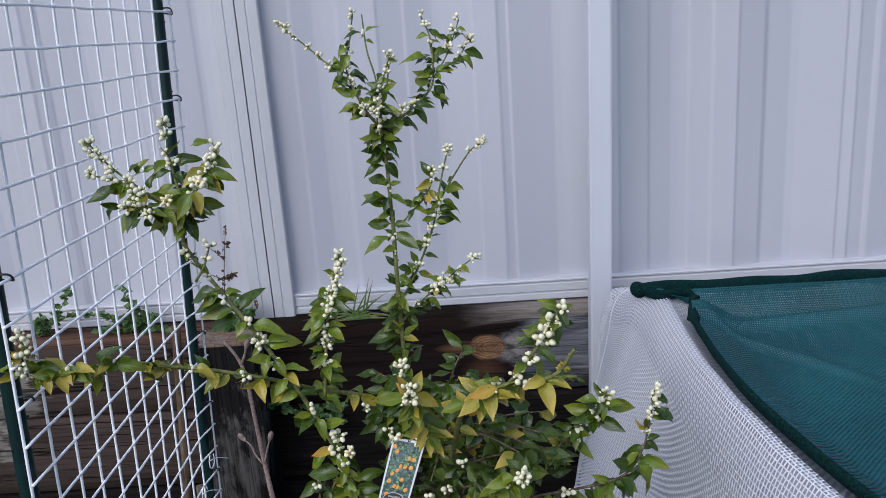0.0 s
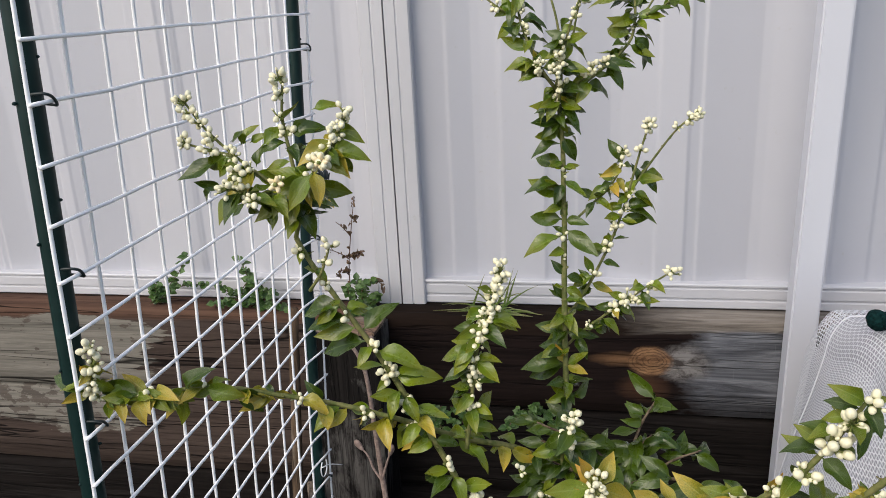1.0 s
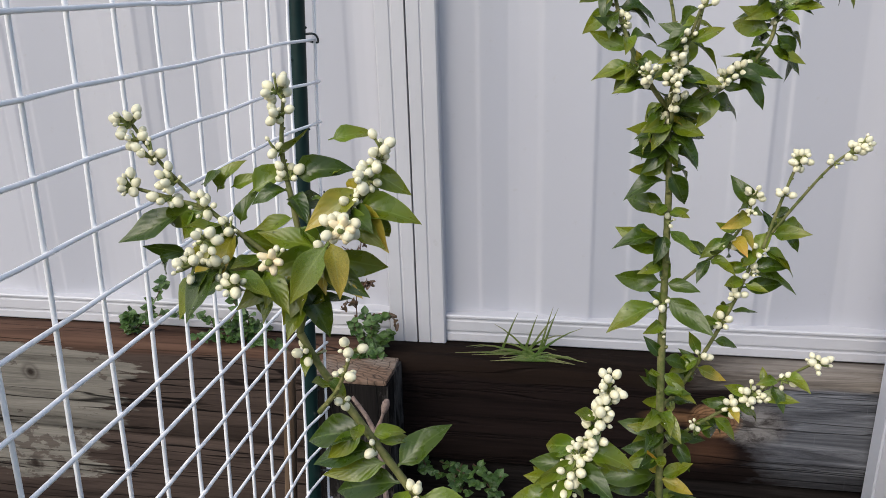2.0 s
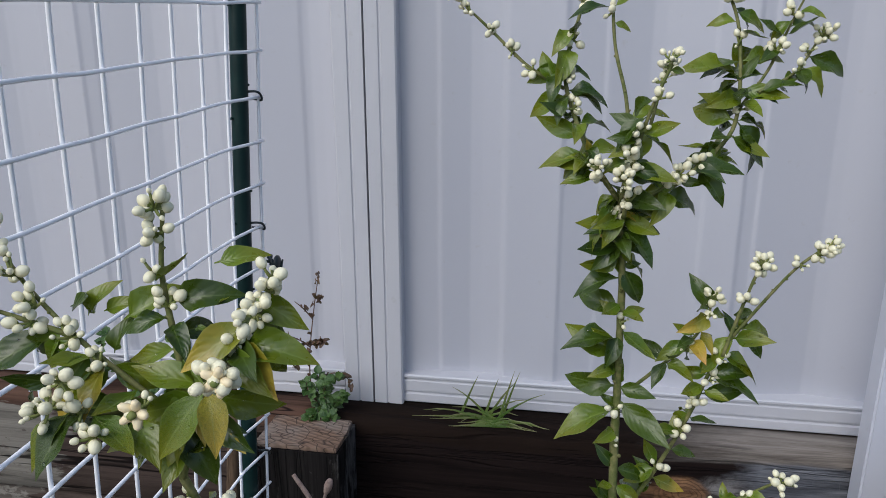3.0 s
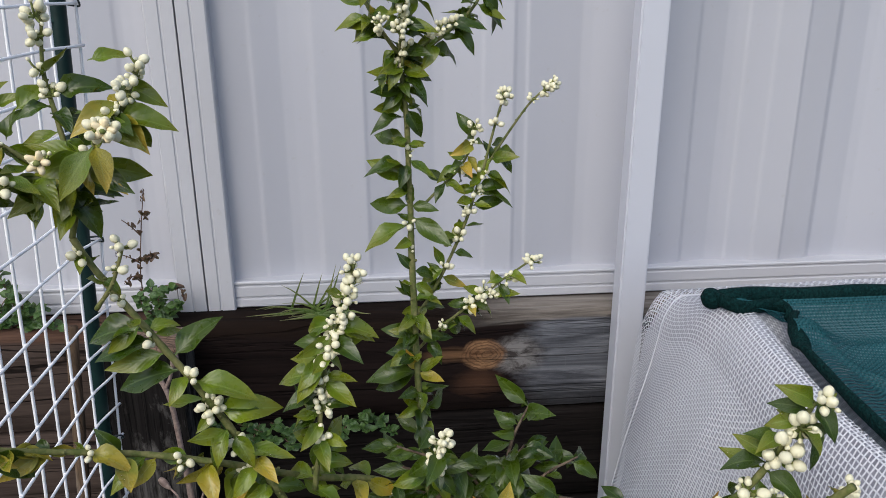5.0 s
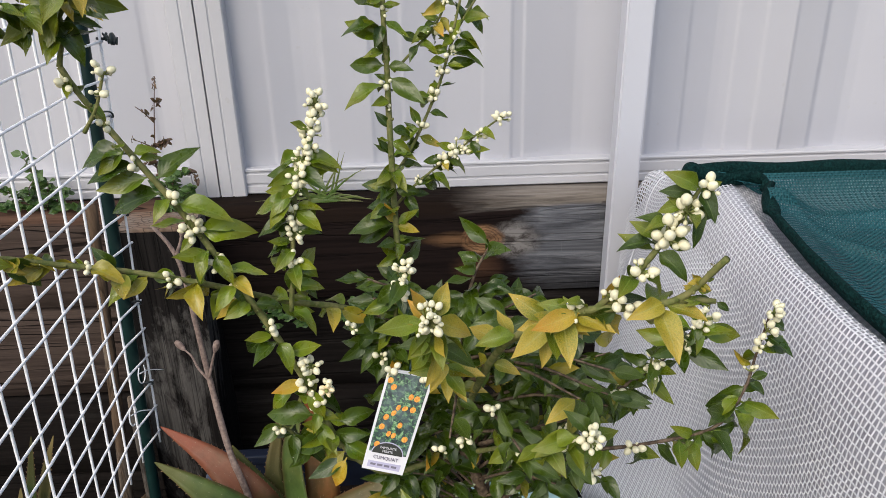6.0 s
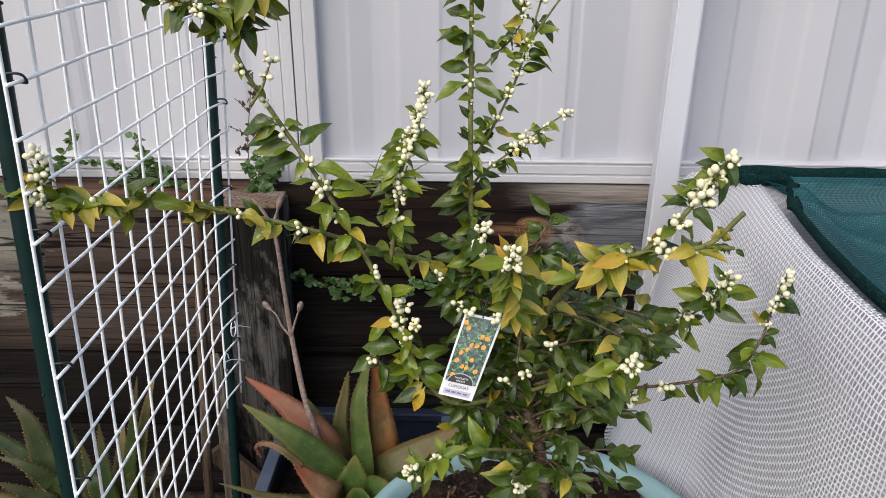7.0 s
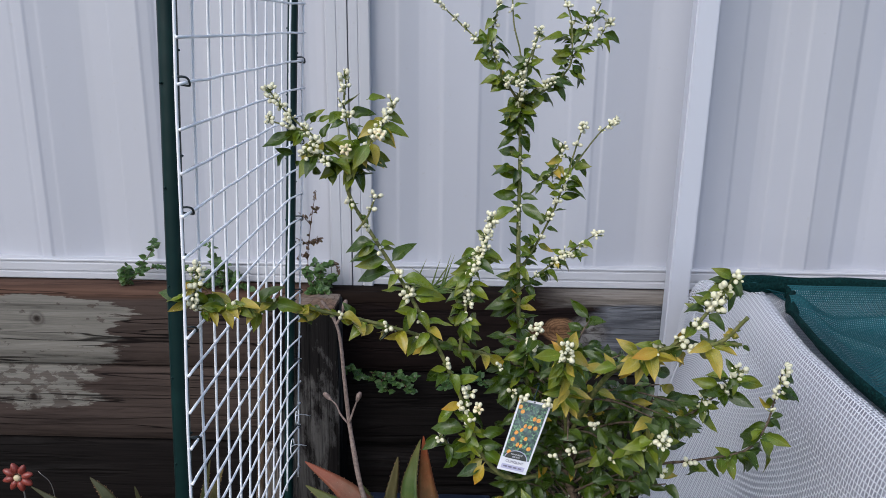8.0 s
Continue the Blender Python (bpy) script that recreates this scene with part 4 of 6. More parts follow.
branch("trunk", [(0.086, 1.100, 0.424), (0.082, 1.100, 0.524), (0.087, 1.100, 0.598), (0.076, 1.100, 0.663), (0.058, 1.100, 0.719), (0.039, 1.100, 0.773), (0.020, 1.110, 0.815)], 0.0076, 0.0060,
    leaves=[],
    buds=[])
branch("branch", [(0.020, 1.110, 0.815), (-0.003, 1.170, 0.853), (-0.016, 1.215, 0.896), (-0.021, 1.255, 1.065), (-0.021, 1.265, 1.121), (-0.022, 1.265, 1.170), (-0.023, 1.265, 1.221), (-0.027, 1.262, 1.263), (-0.029, 1.260, 1.290)], 0.0042, 0.0022,
    leaves=[(1.0, -99, 1.8), (0.98, -163, 2.4), (0.93, -157, 3.6), (0.97, -35, 3.2), (0.95, -17, 2.4), (0.98, -128, 2.8), (0.95, -59, 2.3), (0.75, 178, 3.5), (0.68, 147, 3.8), (0.63, 158, 4.0), (0.6, 150, 4.2), (0.53, 170, 4.1), (0.47, -171, 4.7), (0.75, 105, 2.3), (0.77, -59, 3.1)]
    + [(0.67, 142, 1.8), (0.67, 21, 1.9), (0.65, -42, 3.0), (0.55, 122, 2.2), (0.5, -37, 4.5), (0.48, 114, 1.7), (0.53, 90, 2.0), (0.85, -139, 2.3), (0.88, -178, 3.0), (0.82, -117, 1.3), (0.83, -48, 1.2), (0.77, -65, 1.7), (0.82, -60, 1.6), (0.85, -111, 1.4), (0.87, -52, 1.1)]
    + [(0.78, 12, 1.4), (0.32, 157, 2.5), (0.32, 161, 2.8), (0.3, 166, 4.9), (0.3, -169, 4.6), (0.28, 135, 2.4), (0.28, 8, 3.7), (0.3, 30, 3.0), (0.32, -4, 2.8), (0.3, 114, 2.7, 1), (0.35, 131, 2.3), (0.35, 151, 2.1), (0.37, 120, 2.2), (0.33, 151, 3.3), (0.32, 127, 2.0)],
    buds=[(.4, 3), (.48, 2), (.66, 3), (.9, 4)], fill=[(.8, 1, 30, .024, .040), (.3, .75, 10, .026, .038), (.08, .34, 22, .022, .036), (.23, .35, 16, .024, .038), (.27, .375, 14, .022, .034)])
branch("branch", [(-0.029, 1.260, 1.281), (-0.047, 1.260, 1.307), (-0.063, 1.270, 1.339), (-0.072, 1.280, 1.373), (-0.063, 1.290, 1.413), (-0.058, 1.300, 1.443)], 0.0021, 0.0011,
    leaves=[(0.5, -168, 3.0), (0.33, 157, 3.3), (0.25, 178, 3.6), (0.53, 8, 2.9), (0.52, -2, 2.7), (0.5, -45, 1.1), (0.6, 9, 1.8), (0.22, -160, 3.0), (0.2, -156, 1.7), (0.25, 113, 1.3, 1)],
    buds=[(.45, 4), (.55, 4), (.7, 5), (.85, 4), (1, 5)], fill=[(.05, .75, 22, .024, .038)])
branch("branch", [(-0.072, 1.280, 1.360), (-0.099, 1.280, 1.376), (-0.127, 1.290, 1.401), (-0.148, 1.290, 1.420), (-0.162, 1.290, 1.435)], 0.0015, 0.0008,
    leaves=[(0.08, 113, 2.3)],
    buds=[(.2, 3), (.35, 3), (.5, 4), (.65, 4), (.8, 4), (.93, 5), (1, 5)])
branch("branch", [(-0.027, 1.260, 1.268), (-0.024, 1.260, 1.303), (-0.028, 1.260, 1.351), (-0.038, 1.270, 1.392), (-0.042, 1.280, 1.442)], 0.0017, 0.001,
    leaves=[(0.88, 32, 2.2), (0.83, -18, 1.3), (0.88, 176, 2.8), (0.45, 27, 2.7), (0.45, -50, 0.8)],
    buds=[(.85, 2)])
branch("branch", [(-0.026, 1.250, 1.271), (-0.023, 1.240, 1.312), (-0.013, 1.230, 1.353), (-0.002, 1.230, 1.381)], 0.0017, 0.001,
    leaves=[(0.32, 71, 3.1), (0.27, 69, 1.7), (0.5, 18, 2.3), (0.37, -36, 1.9), (0.93, -5, 1.1)],
    buds=[(.1, 6), (.3, 5), (.5, 3), (.7, 3), (1, 6)], fill=[(0, .7, 14, .022, .034)])
branch("branch", [(-0.020, 1.260, 1.272), (0.011, 1.260, 1.296), (0.041, 1.280, 1.319), (0.055, 1.300, 1.344), (0.054, 1.320, 1.402), (0.041, 1.330, 1.439)], 0.0021, 0.0011,
    leaves=[(0.12, -6, 3.8), (0.2, 7, 1.6), (0.4, -171, 2.5), (0.3, 19, 3.1), (0.48, -30, 3.4), (0.55, -46, 3.7), (0.57, 6, 2.9), (0.57, 164, 3.6), (0.6, 163, 3.0), (0.67, 143, 4.9), (0.67, 54, 1.9), (0.82, 163, 2.1), (0.63, 177, 1.8)],
    buds=[(.3, 5), (.6, 2), (.75, 3), (.9, 4), (1, 3)], fill=[(.05, .9, 34, .024, .038)])
branch("branch", [(0.055, 1.300, 1.344), (0.075, 1.310, 1.372), (0.088, 1.320, 1.400), (0.099, 1.320, 1.427)], 0.0013, 0.0008,
    leaves=[(0.63, 160, 2.3), (0.7, 30, 2.4)],
    buds=[(.5, 5), (.8, 4), (1, 3)], fill=[(.2, .9, 6, .02, .032)])
branch("branch", [(0.068, 1.300, 1.357), (0.094, 1.310, 1.371), (0.111, 1.320, 1.395)], 0.0013, 0.0008,
    leaves=[(0.75, -18, 3.3), (0.0, 28, 2.6)],
    buds=[(.5, 3), (.8, 3), (1, 9)], fill=[(.2, .8, 6, .02, .032)])
branch("branch", [(-0.014, 1.270, 1.124), (0.012, 1.270, 1.150), (0.029, 1.270, 1.167), (0.042, 1.270, 1.190), (0.044, 1.270, 1.207)], 0.0016, 0.001,
    leaves=[(0.55, -158, 2.7), (0.6, 156, 1.7), (0.65, -56, 2.3), (0.85, 112, 2.9), (0.98, 74, 0.7)],
    buds=[(.45, 4), (.8, 3), (1, 6)], fill=[(.2, 1, 12, .02, .032)])
branch("branch", [(-0.019, 1.262, 1.010), (-0.003, 1.264, 1.031), (0.018, 1.266, 1.071), (0.036, 1.268, 1.112), (0.049, 1.269, 1.151), (0.060, 1.270, 1.173), (0.080, 1.272, 1.203), (0.101, 1.274, 1.231), (0.119, 1.276, 1.247)], 0.002, 0.001,
    leaves=[(0.68, -4, 2.7), (0.62, 80, 2.3), (0.57, -24, 3.5), (0.47, -6, 3.6), (0.43, 13, 3.1), (0.52, -147, 2.0), (0.53, 157, 1.5), (0.47, 167, 2.2), (0.4, 121, 1.2), (0.32, 170, 2.2), (0.27, -5, 2.2), (0.3, 93, 2.0), (0.23, 120, 2.4), (0.2, 122, 1.9)],
    buds=[(.22, 3), (.33, 4), (.4, 4), (.46, 4), (.55, 5), (.9, 3), (.96, 4), (1, 7)], fill=[(.05, .85, 24, .022, .034)])
branch("branch", [(0.051, 1.247, 1.170), (0.059, 1.247, 1.202), (0.065, 1.247, 1.224), (0.070, 1.247, 1.240)], 0.0014, 0.001,
    leaves=[],
    buds=[(.5, 3), (1, 11)])
branch("branch", [(-0.019, 1.247, 0.977), (-0.001, 1.245, 0.997), (0.023, 1.243, 1.018), (0.051, 1.241, 1.040), (0.072, 1.239, 1.058), (0.097, 1.237, 1.076)], 0.0018, 0.001,
    leaves=[(0.63, -4, 2.9), (0.52, -20, 3.0), (0.63, -168, 1.4), (0.72, 104, 1.6), (0.42, 14, 3.0), (0.5, 162, 2.3)],
    buds=[(.3, 3), (.5, 5), (.6, 12), (.8, 4), (1, 8)], fill=[(.02, .85, 20, .02, .032)])
branch("branch", [(0.040, 1.103, 0.740), (-0.036, 1.075, 0.745), (-0.080, 1.062, 0.796), (-0.103, 1.055, 0.866), (-0.130, 1.048, 0.935), (-0.162, 1.042, 1.002), (-0.190, 1.038, 1.056), (-0.219, 1.034, 1.105), (-0.245, 1.030, 1.150), (-0.257, 1.028, 1.176)], 0.0038, 0.0022,
    leaves=[(0.78, 172, 4.4), (0.78, 21, 2.2), (0.72, 45, 4.0), (0.75, 180, 4.0), (0.7, -173, 5.1), (0.68, -1, 4.4), (0.73, -165, 3.9), (0.62, 9, 4.5), (0.65, -164, 2.9), (0.62, -131, 2.0), (0.55, -13, 3.7), (0.57, -157, 3.6), (0.53, -59, 3.1), (0.63, -17, 3.1), (0.4, 17, 3.4)]
    + [(0.33, -146, 1.8), (0.32, -35, 3.8), (0.25, -161, 4.0), (0.25, -21, 3.0), (0.2, -139, 3.8, 1), (0.22, -16, 2.9), (0.45, -133, 4.1), (0.48, 167, 2.7)],
    buds=[(.33, 9), (.3, 5), (.45, 3), (.55, 4), (.62, 9), (.68, 4), (.75, 2), (.83, 3), (.93, 5)], fill=[(.18, .5, 24, .025, .04), (.5, .8, 10, .028, .042), (.8, .97, 5, .018, .028)], sorts=GREEN[:4] * 2 + GREEN[4:6] + YELLOW[:1])
branch("branch", [(0.018, 1.121, 0.855), (-0.053, 1.100, 0.920), (-0.119, 1.072, 0.950), (-0.181, 1.058, 0.976), (-0.241, 1.045, 0.997), (-0.293, 1.022, 1.017), (-0.340, 0.995, 1.037), (-0.388, 0.968, 1.042), (-0.432, 0.955, 1.040), (-0.436, 0.951, 1.062), (-0.428, 0.948, 1.093)], 0.0033, 0.0014,
    leaves=[(0.57, -41, 3.8), (0.62, -5, 3.5), (0.68, -13, 2.7), (0.65, 58, 3.4), (0.72, 157, 4.1), (0.85, 137, 4.2), (0.87, -158, 2.9, 1), (0.88, 151, 2.9), (0.93, 164, 1.8, 1), (0.87, -83, 1.6, 1), (0.97, -86, 2.7, 1), (0.8, 18, 4.3), (0.77, 22, 2.4), (0.92, -50, 2.5), (0.95, -153, 2.0, 1)]
    + [(1.0, 127, 1.0), (0.65, -104, 3.6), (0.5, 157, 2.3), (0.42, -165, 2.7), (0.33, -157, 2.8), (0.27, -146, 3.2), (0.42, 116, 2.5)],
    buds=[(.27, 4), (.35, 4), (.45, 3), (.62, 2), (.70, 3), (.80, 3), (.83, 5), (.87, 6), (.91, 6), (.95, 6), (1, 7)], fill=[(.1, .5, 22, .026, .042), (.5, .80, 30, .022, .036), (.60, .82, 20, .020, .032), (.82, 1, 5, .016, .024)], sorts=GREEN[:4] + YELLOW[:9])
branch("branch", [(-0.112, 1.060, 0.946), (-0.106, 1.062, 0.997), (-0.099, 1.063, 1.050), (-0.085, 1.063, 1.094), (-0.073, 1.062, 1.134)], 0.0026, 0.0013,
    leaves=[(0.63, 159, 2.8), (0.47, 162, 3.8), (0.48, 15, 2.3), (0.37, 144, 2.4), (0.43, -10, 2.2), (0.35, -148, 2.2), (0.37, 8, 2.2), (0.28, -140, 2.6), (0.23, -100, 2.3), (0.22, -71, 3.7), (0.33, 174, 1.9), (0.77, -45, 2.4), (0.58, -43, 1.8)],
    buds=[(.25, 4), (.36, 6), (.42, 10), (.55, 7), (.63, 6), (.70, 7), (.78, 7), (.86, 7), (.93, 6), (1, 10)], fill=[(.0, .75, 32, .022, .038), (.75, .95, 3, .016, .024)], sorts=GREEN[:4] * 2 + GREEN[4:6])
branch("branch", [(-0.001, 1.120, 0.848), (-0.018, 1.090, 0.919), (-0.004, 1.066, 0.980)], 0.0026, 0.0015,
    leaves=[],
    buds=[(.8, 8), (1, 9)], fill=[(.2, .95, 18, .024, .038)])
branch("branch", [(0.047, 1.085, 0.804), (0.026, 0.994, 0.920), (0.014, 0.923, 1.005)], 0.003, 0.0015,
    leaves=[(1.0, 123, 2.7, 1), (1.0, 55, 2.9, 1), (1.0, -174, 3.6), (0.85, -96, 3.8), (1.0, -22, 3.7, 1), (0.97, 139, 2.3, 1), (0.97, 120, 2.4, 1), (0.92, 88, 2.4, 1), (0.92, -22, 3.1), (0.8, -165, 2.7), (0.73, -22, 3.2)],
    buds=[(1, 17)], fill=[(.4, 1, 22, .026, .04)], sorts=GREEN[:5] + YELLOW[:5])
branch("branch", [(0.047, 1.085, 0.804), (0.065, 0.969, 0.944), (0.086, 0.917, 0.998), (0.113, 0.887, 1.027), (0.147, 0.867, 1.040), (0.171, 0.857, 1.051), (0.188, 0.840, 1.084)], 0.0036, 0.0020,
    leaves=[(0.4, 139, 3.0, 1), (0.57, 69, 2.2, 1), (0.52, -163, 3.4, 1), (0.43, -143, 3.6, 1), (0.57, -56, 2.9, 1), (0.33, -98, 2.7, 1), (0.48, 114, 1.2), (0.62, -150, 2.8), (0.53, 129, 2.1), (0.48, 139, 2.3)],
    buds=[(.5, 3), (.62, 3)], fill=[(.15, .78, 26, .026, .042), (.86, 1, 16, .006, .012)], sorts=GREEN[:4] + YELLOW[:9])
branch("branch", [(0.169, 0.858, 1.049), (0.180, 0.858, 1.048), (0.192, 0.857, 1.047)], 0.0026, 0.0018, fill=[(.5, 1, 9, .007, .013)])
branch("branch", [(0.122, 0.882, 1.030), (0.144, 0.867, 1.064), (0.164, 0.867, 1.093), (0.178, 0.867, 1.118)], 0.0024, 0.0014,
    leaves=[(0.95, 150, 2.0), (1.0, 141, 2.2), (0.98, 135, 1.4), (0.98, 28, 1.5), (0.75, 167, 2.2), (0.65, 144, 2.2), (0.58, 141, 2.1), (0.52, 153, 2.5), (0.57, -5, 2.2), (0.83, 138, 1.3)],
    buds=[(.15, 6), (.35, 8), (.6, 10), (.8, 8), (1, 4)], fill=[(.1, .9, 8, .02, .03), (.6, 1, 6, .02, .03)])
branch("branch", [(0.063, 1.088, 0.764), (0.121, 1.035, 0.824), (0.176, 1.024, 0.863), (0.214, 1.017, 0.896), (0.239, 1.012, 0.928), (0.251, 1.007, 0.951)], 0.0025, 0.0012, bark=bark_brown,
    leaves=[(0.87, 153, 2.9), (0.98, 133, 2.1), (0.77, -113, 1.3), (0.93, -14, 3.8), (0.85, 4, 2.6), (0.75, 156, 3.6), (0.75, -23, 3.8), (0.55, -51, 3.5), (0.77, -61, 2.1), (0.47, 25, 2.1), (0.47, 131, 1.8, 1)],
    buds=[(.45, 6), (.6, 4), (.75, 6), (.9, 7), (1, 6)], fill=[(.15, .95, 30, .024, .038)])
branch("branch", [(0.074, 1.075, 0.688), (0.114, 1.048, 0.750), (0.153, 1.021, 0.801), (0.206, 1.001, 0.824), (0.268, 0.997, 0.842), (0.296, 1.007, 0.872), (0.308, 1.017, 0.906), (0.312, 1.012, 0.951)], 0.0022, 0.0011, bark=bark_brown,
    leaves=[(0.97, -13, 2.7), (0.92, -21, 3.0), (0.77, 19, 1.8), (0.68, -24, 3.6), (0.7, -157, 1.5), (0.65, -56, 4.5), (0.58, -77, 3.6), (0.65, -55, 2.4), (0.63, 149, 3.5), (0.6, 38, 1.1), (0.53, 146, 2.2), (0.82, 152, 1.9, 1), (0.48, -50, 3.8, 1), (0.45, -57, 3.0), (0.43, -98, 3.0)],
    buds=[(.4, 4), (.8, 2), (.88, 4), (.94, 5), (1, 6)], fill=[(.2, .7, 26, .024, .038), (.7, .95, 7, .022, .034)])
branch("branch", [(0.056, 1.087, 0.755), (0.102, 0.979, 0.849), (0.139, 0.928, 0.892)], 0.0028, 0.0015,
    leaves=[(1.0, 116, 2.8), (1.0, 74, 1.9), (0.98, -88, 3.4), (0.87, -164, 2.2), (0.72, -19, 2.1, 1), (1.0, 79, 2.1), (1.0, -38, 1.8)],
    buds=[(.8, 4), (1, 11)], fill=[(.3, 1, 24, .026, .042)])
branch("branch", [(0.183, 1.024, 0.856), (0.209, 1.018, 0.886), (0.213, 1.017, 0.907)], 0.002, 0.001,
    leaves=[],
    buds=[(.6, 3), (1, 7)], fill=[(.2, 1, 10, .02, .032)])
branch("branch", [(-0.051, 1.100, 0.736), (-0.109, 1.080, 0.774), (-0.135, 1.070, 0.812)], 0.0028, 0.0015,
    leaves=[],
    buds=[(1, 5)], fill=[(.2, 1, 14, .026, .04)])
branch("branch", [(0.068, 1.090, 0.660), (0.005, 1.030, 0.708), (-0.048, 1.005, 0.717), (-0.084, 0.990, 0.708)], 0.0028, 0.0014,
    leaves=[(0.82, 164, 2.6), (0.7, 33, 3.0), (0.8, -49, 2.9), (0.92, 124, 1.8), (0.65, 107, 2.4), (0.33, 118, 4.4), (0.58, -38, 2.4), (0.42, 143, 2.5)],
    buds=[(.75, 4), (1, 11)], fill=[(.3, 1, 22, .026, .040)])
branch("branch", [(0.069, 1.070, 0.640), (0.050, 1.010, 0.675), (0.034, 0.975, 0.700)], 0.0026, 0.0014,
    leaves=[(1.0, 125, 4.0), (1.0, 167, 2.8), (0.92, 52, 3.9), (0.73, 2, 2.9), (0.93, -122, 2.8), (0.65, -50, 3.3), (0.95, 82, 3.4), (1.0, -157, 3.4)],
    buds=[(.7, 3), (1, 4)], fill=[(.5, 1, 6, .024, .036)])
branch("branch", [(-0.257, 1.028, 1.176), (-0.249, 1.028, 1.209), (-0.256, 1.032, 1.256), (-0.261, 1.036, 1.285), (-0.257, 1.036, 1.317)], 0.0022, 0.0011,
    leaves=[(0.43, 158, 2.2, 0, -7.0, -2.0), (0.6, -148, 4.1, 0, -6.2, -1.6), (0.45, -142, 2.4, 0, -8.0, -2.4), (0.38, -150, 1.4, 0, -6.4, -1.8), (0.68, 21, 2.2, 0, -5.3, -1.2), (0.62, 61, 2.3, 0, -4.4, -1.1), (0.57, 37, 3.4, 0, -2.5, -0.6), (0.72, 27, 3.0, 0, -0.5, -0.2), (0.63, 18, 3.3, 0, 0.3, 0.0), (0.78, 17, 2.4, 0, 2.8, 0.3), (0.58, -23, 2.8, 0, 4.4, 1.2), (0.43, -75, 2.4, 0, 4.6, 1.4), (0.43, -155, 2.6, 0, 2.9, 0.9), (0.38, -96, 1.8, 0, -0.6, -0.2), (0.35, -29, 2.1, 0, -3.0, -0.9)]
    + [(0.32, -90, 2.2, 0, -4.7, -1.2), (0.33, -133, 1.8, 0, -5.3, -1.3), (0.25, -83, 1.6, 0, -3.7, -0.3), (0.27, -92, 2.3, 0, -2.3, -0.3), (0.25, -90, 2.1, 0, -0.7, 0.0), (0.63, 27, 1.8, 0, -3.5, -0.8), (0.47, 71, 2.1, 0, -3.4, -1.0), (0.18, -69, 1.4, 0, -3.1, 0.3), (0.55, 21, 0.9, 0, 2.4, 0.8), (0.5, 13, 0.9, 0, 1.1, 0.2)],
    buds=[(.6, 4), (.75, 3), (.9, 5), (1, 6)], fill=[(.1, .6, 14, .022, .034)])

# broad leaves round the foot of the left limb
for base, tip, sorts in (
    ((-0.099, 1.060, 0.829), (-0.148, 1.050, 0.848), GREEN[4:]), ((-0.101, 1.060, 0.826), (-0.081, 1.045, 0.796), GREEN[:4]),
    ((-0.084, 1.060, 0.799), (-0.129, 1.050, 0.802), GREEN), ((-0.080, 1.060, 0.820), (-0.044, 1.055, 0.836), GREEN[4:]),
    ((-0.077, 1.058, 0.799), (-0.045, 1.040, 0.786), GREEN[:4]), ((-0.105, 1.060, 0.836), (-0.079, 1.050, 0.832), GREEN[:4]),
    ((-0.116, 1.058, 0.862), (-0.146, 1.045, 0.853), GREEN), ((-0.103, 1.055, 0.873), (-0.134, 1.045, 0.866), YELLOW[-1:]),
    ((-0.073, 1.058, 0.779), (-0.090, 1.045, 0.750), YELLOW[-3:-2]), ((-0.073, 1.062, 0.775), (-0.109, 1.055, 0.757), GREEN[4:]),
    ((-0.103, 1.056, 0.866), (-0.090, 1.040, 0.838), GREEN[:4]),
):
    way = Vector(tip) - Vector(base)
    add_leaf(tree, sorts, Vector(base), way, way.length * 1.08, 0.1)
bud_cluster(tree, Vector((-0.097, 1.050, 0.893)), (0, -1, 0.3), 11, 1.05)
bud_cluster(tree, Vector((-0.084, 1.050, 0.870)), (0, -1, 0), 5, 1.1, True)
bud_cluster(tree, Vector((-0.022, 1.045, 0.887)), (0, -1, 0), 5, 1.1)
bud_cluster(tree, Vector((0.012, 1.036, 0.884)), (0, -1, 0.2), 5, 1.1)

# the flowering head of the left limb
for pts, buds, fill in (
    ([(-0.250, 1.026, 1.209), (-0.278, 1.024, 1.232), (-0.305, 1.026, 1.252), (-0.333, 1.031, 1.276), (-0.353, 1.036, 1.300)], [(0.35, 5), (0.5, 7), (0.65, 6), (0.8, 6), (0.9, 5), (1, 6)], [(0.0, 0.55, 15, 0.028, 0.043)]),
    ([(-0.305, 1.026, 1.252), (-0.327, 1.026, 1.258), (-0.350, 1.026, 1.264)], [(0.5, 5), (1, 6)], []),
    ([(-0.250, 1.026, 1.209), (-0.228, 1.024, 1.241), (-0.210, 1.026, 1.266), (-0.199, 1.028, 1.288)], [(0.4, 5), (0.55, 7), (0.75, 7), (0.9, 5), (1, 5)], [(0.1, 0.9, 12, 0.028, 0.042)]),
    ([(-0.257, 1.026, 1.216), (-0.282, 1.006, 1.223), (-0.299, 0.996, 1.229)], [(0.7, 5), (1, 10)], [(0.2, 0.9, 9, 0.028, 0.042)]),
    ([(-0.250, 1.026, 1.209), (-0.231, 1.011, 1.232), (-0.219, 0.996, 1.251)], [(0.6, 3), (1, 6)], [(0.2, 1, 9, 0.028, 0.042)]),
    ([(-0.246, 1.021, 1.127), (-0.231, 1.016, 1.147), (-0.221, 1.016, 1.172)], [(0.7, 3), (1, 5)], []),
):
    branch("branch", pts, 0.0017, 0.0010, buds=buds, fill=fill, sorts=GREEN[:4] * 2 + GREEN[4:6] + YELLOW[:2], droop=True)
bud_cluster(tree, Vector((-0.212, 0.998, 1.252)), (0, -1, 0.2), 6, 1.1, True)
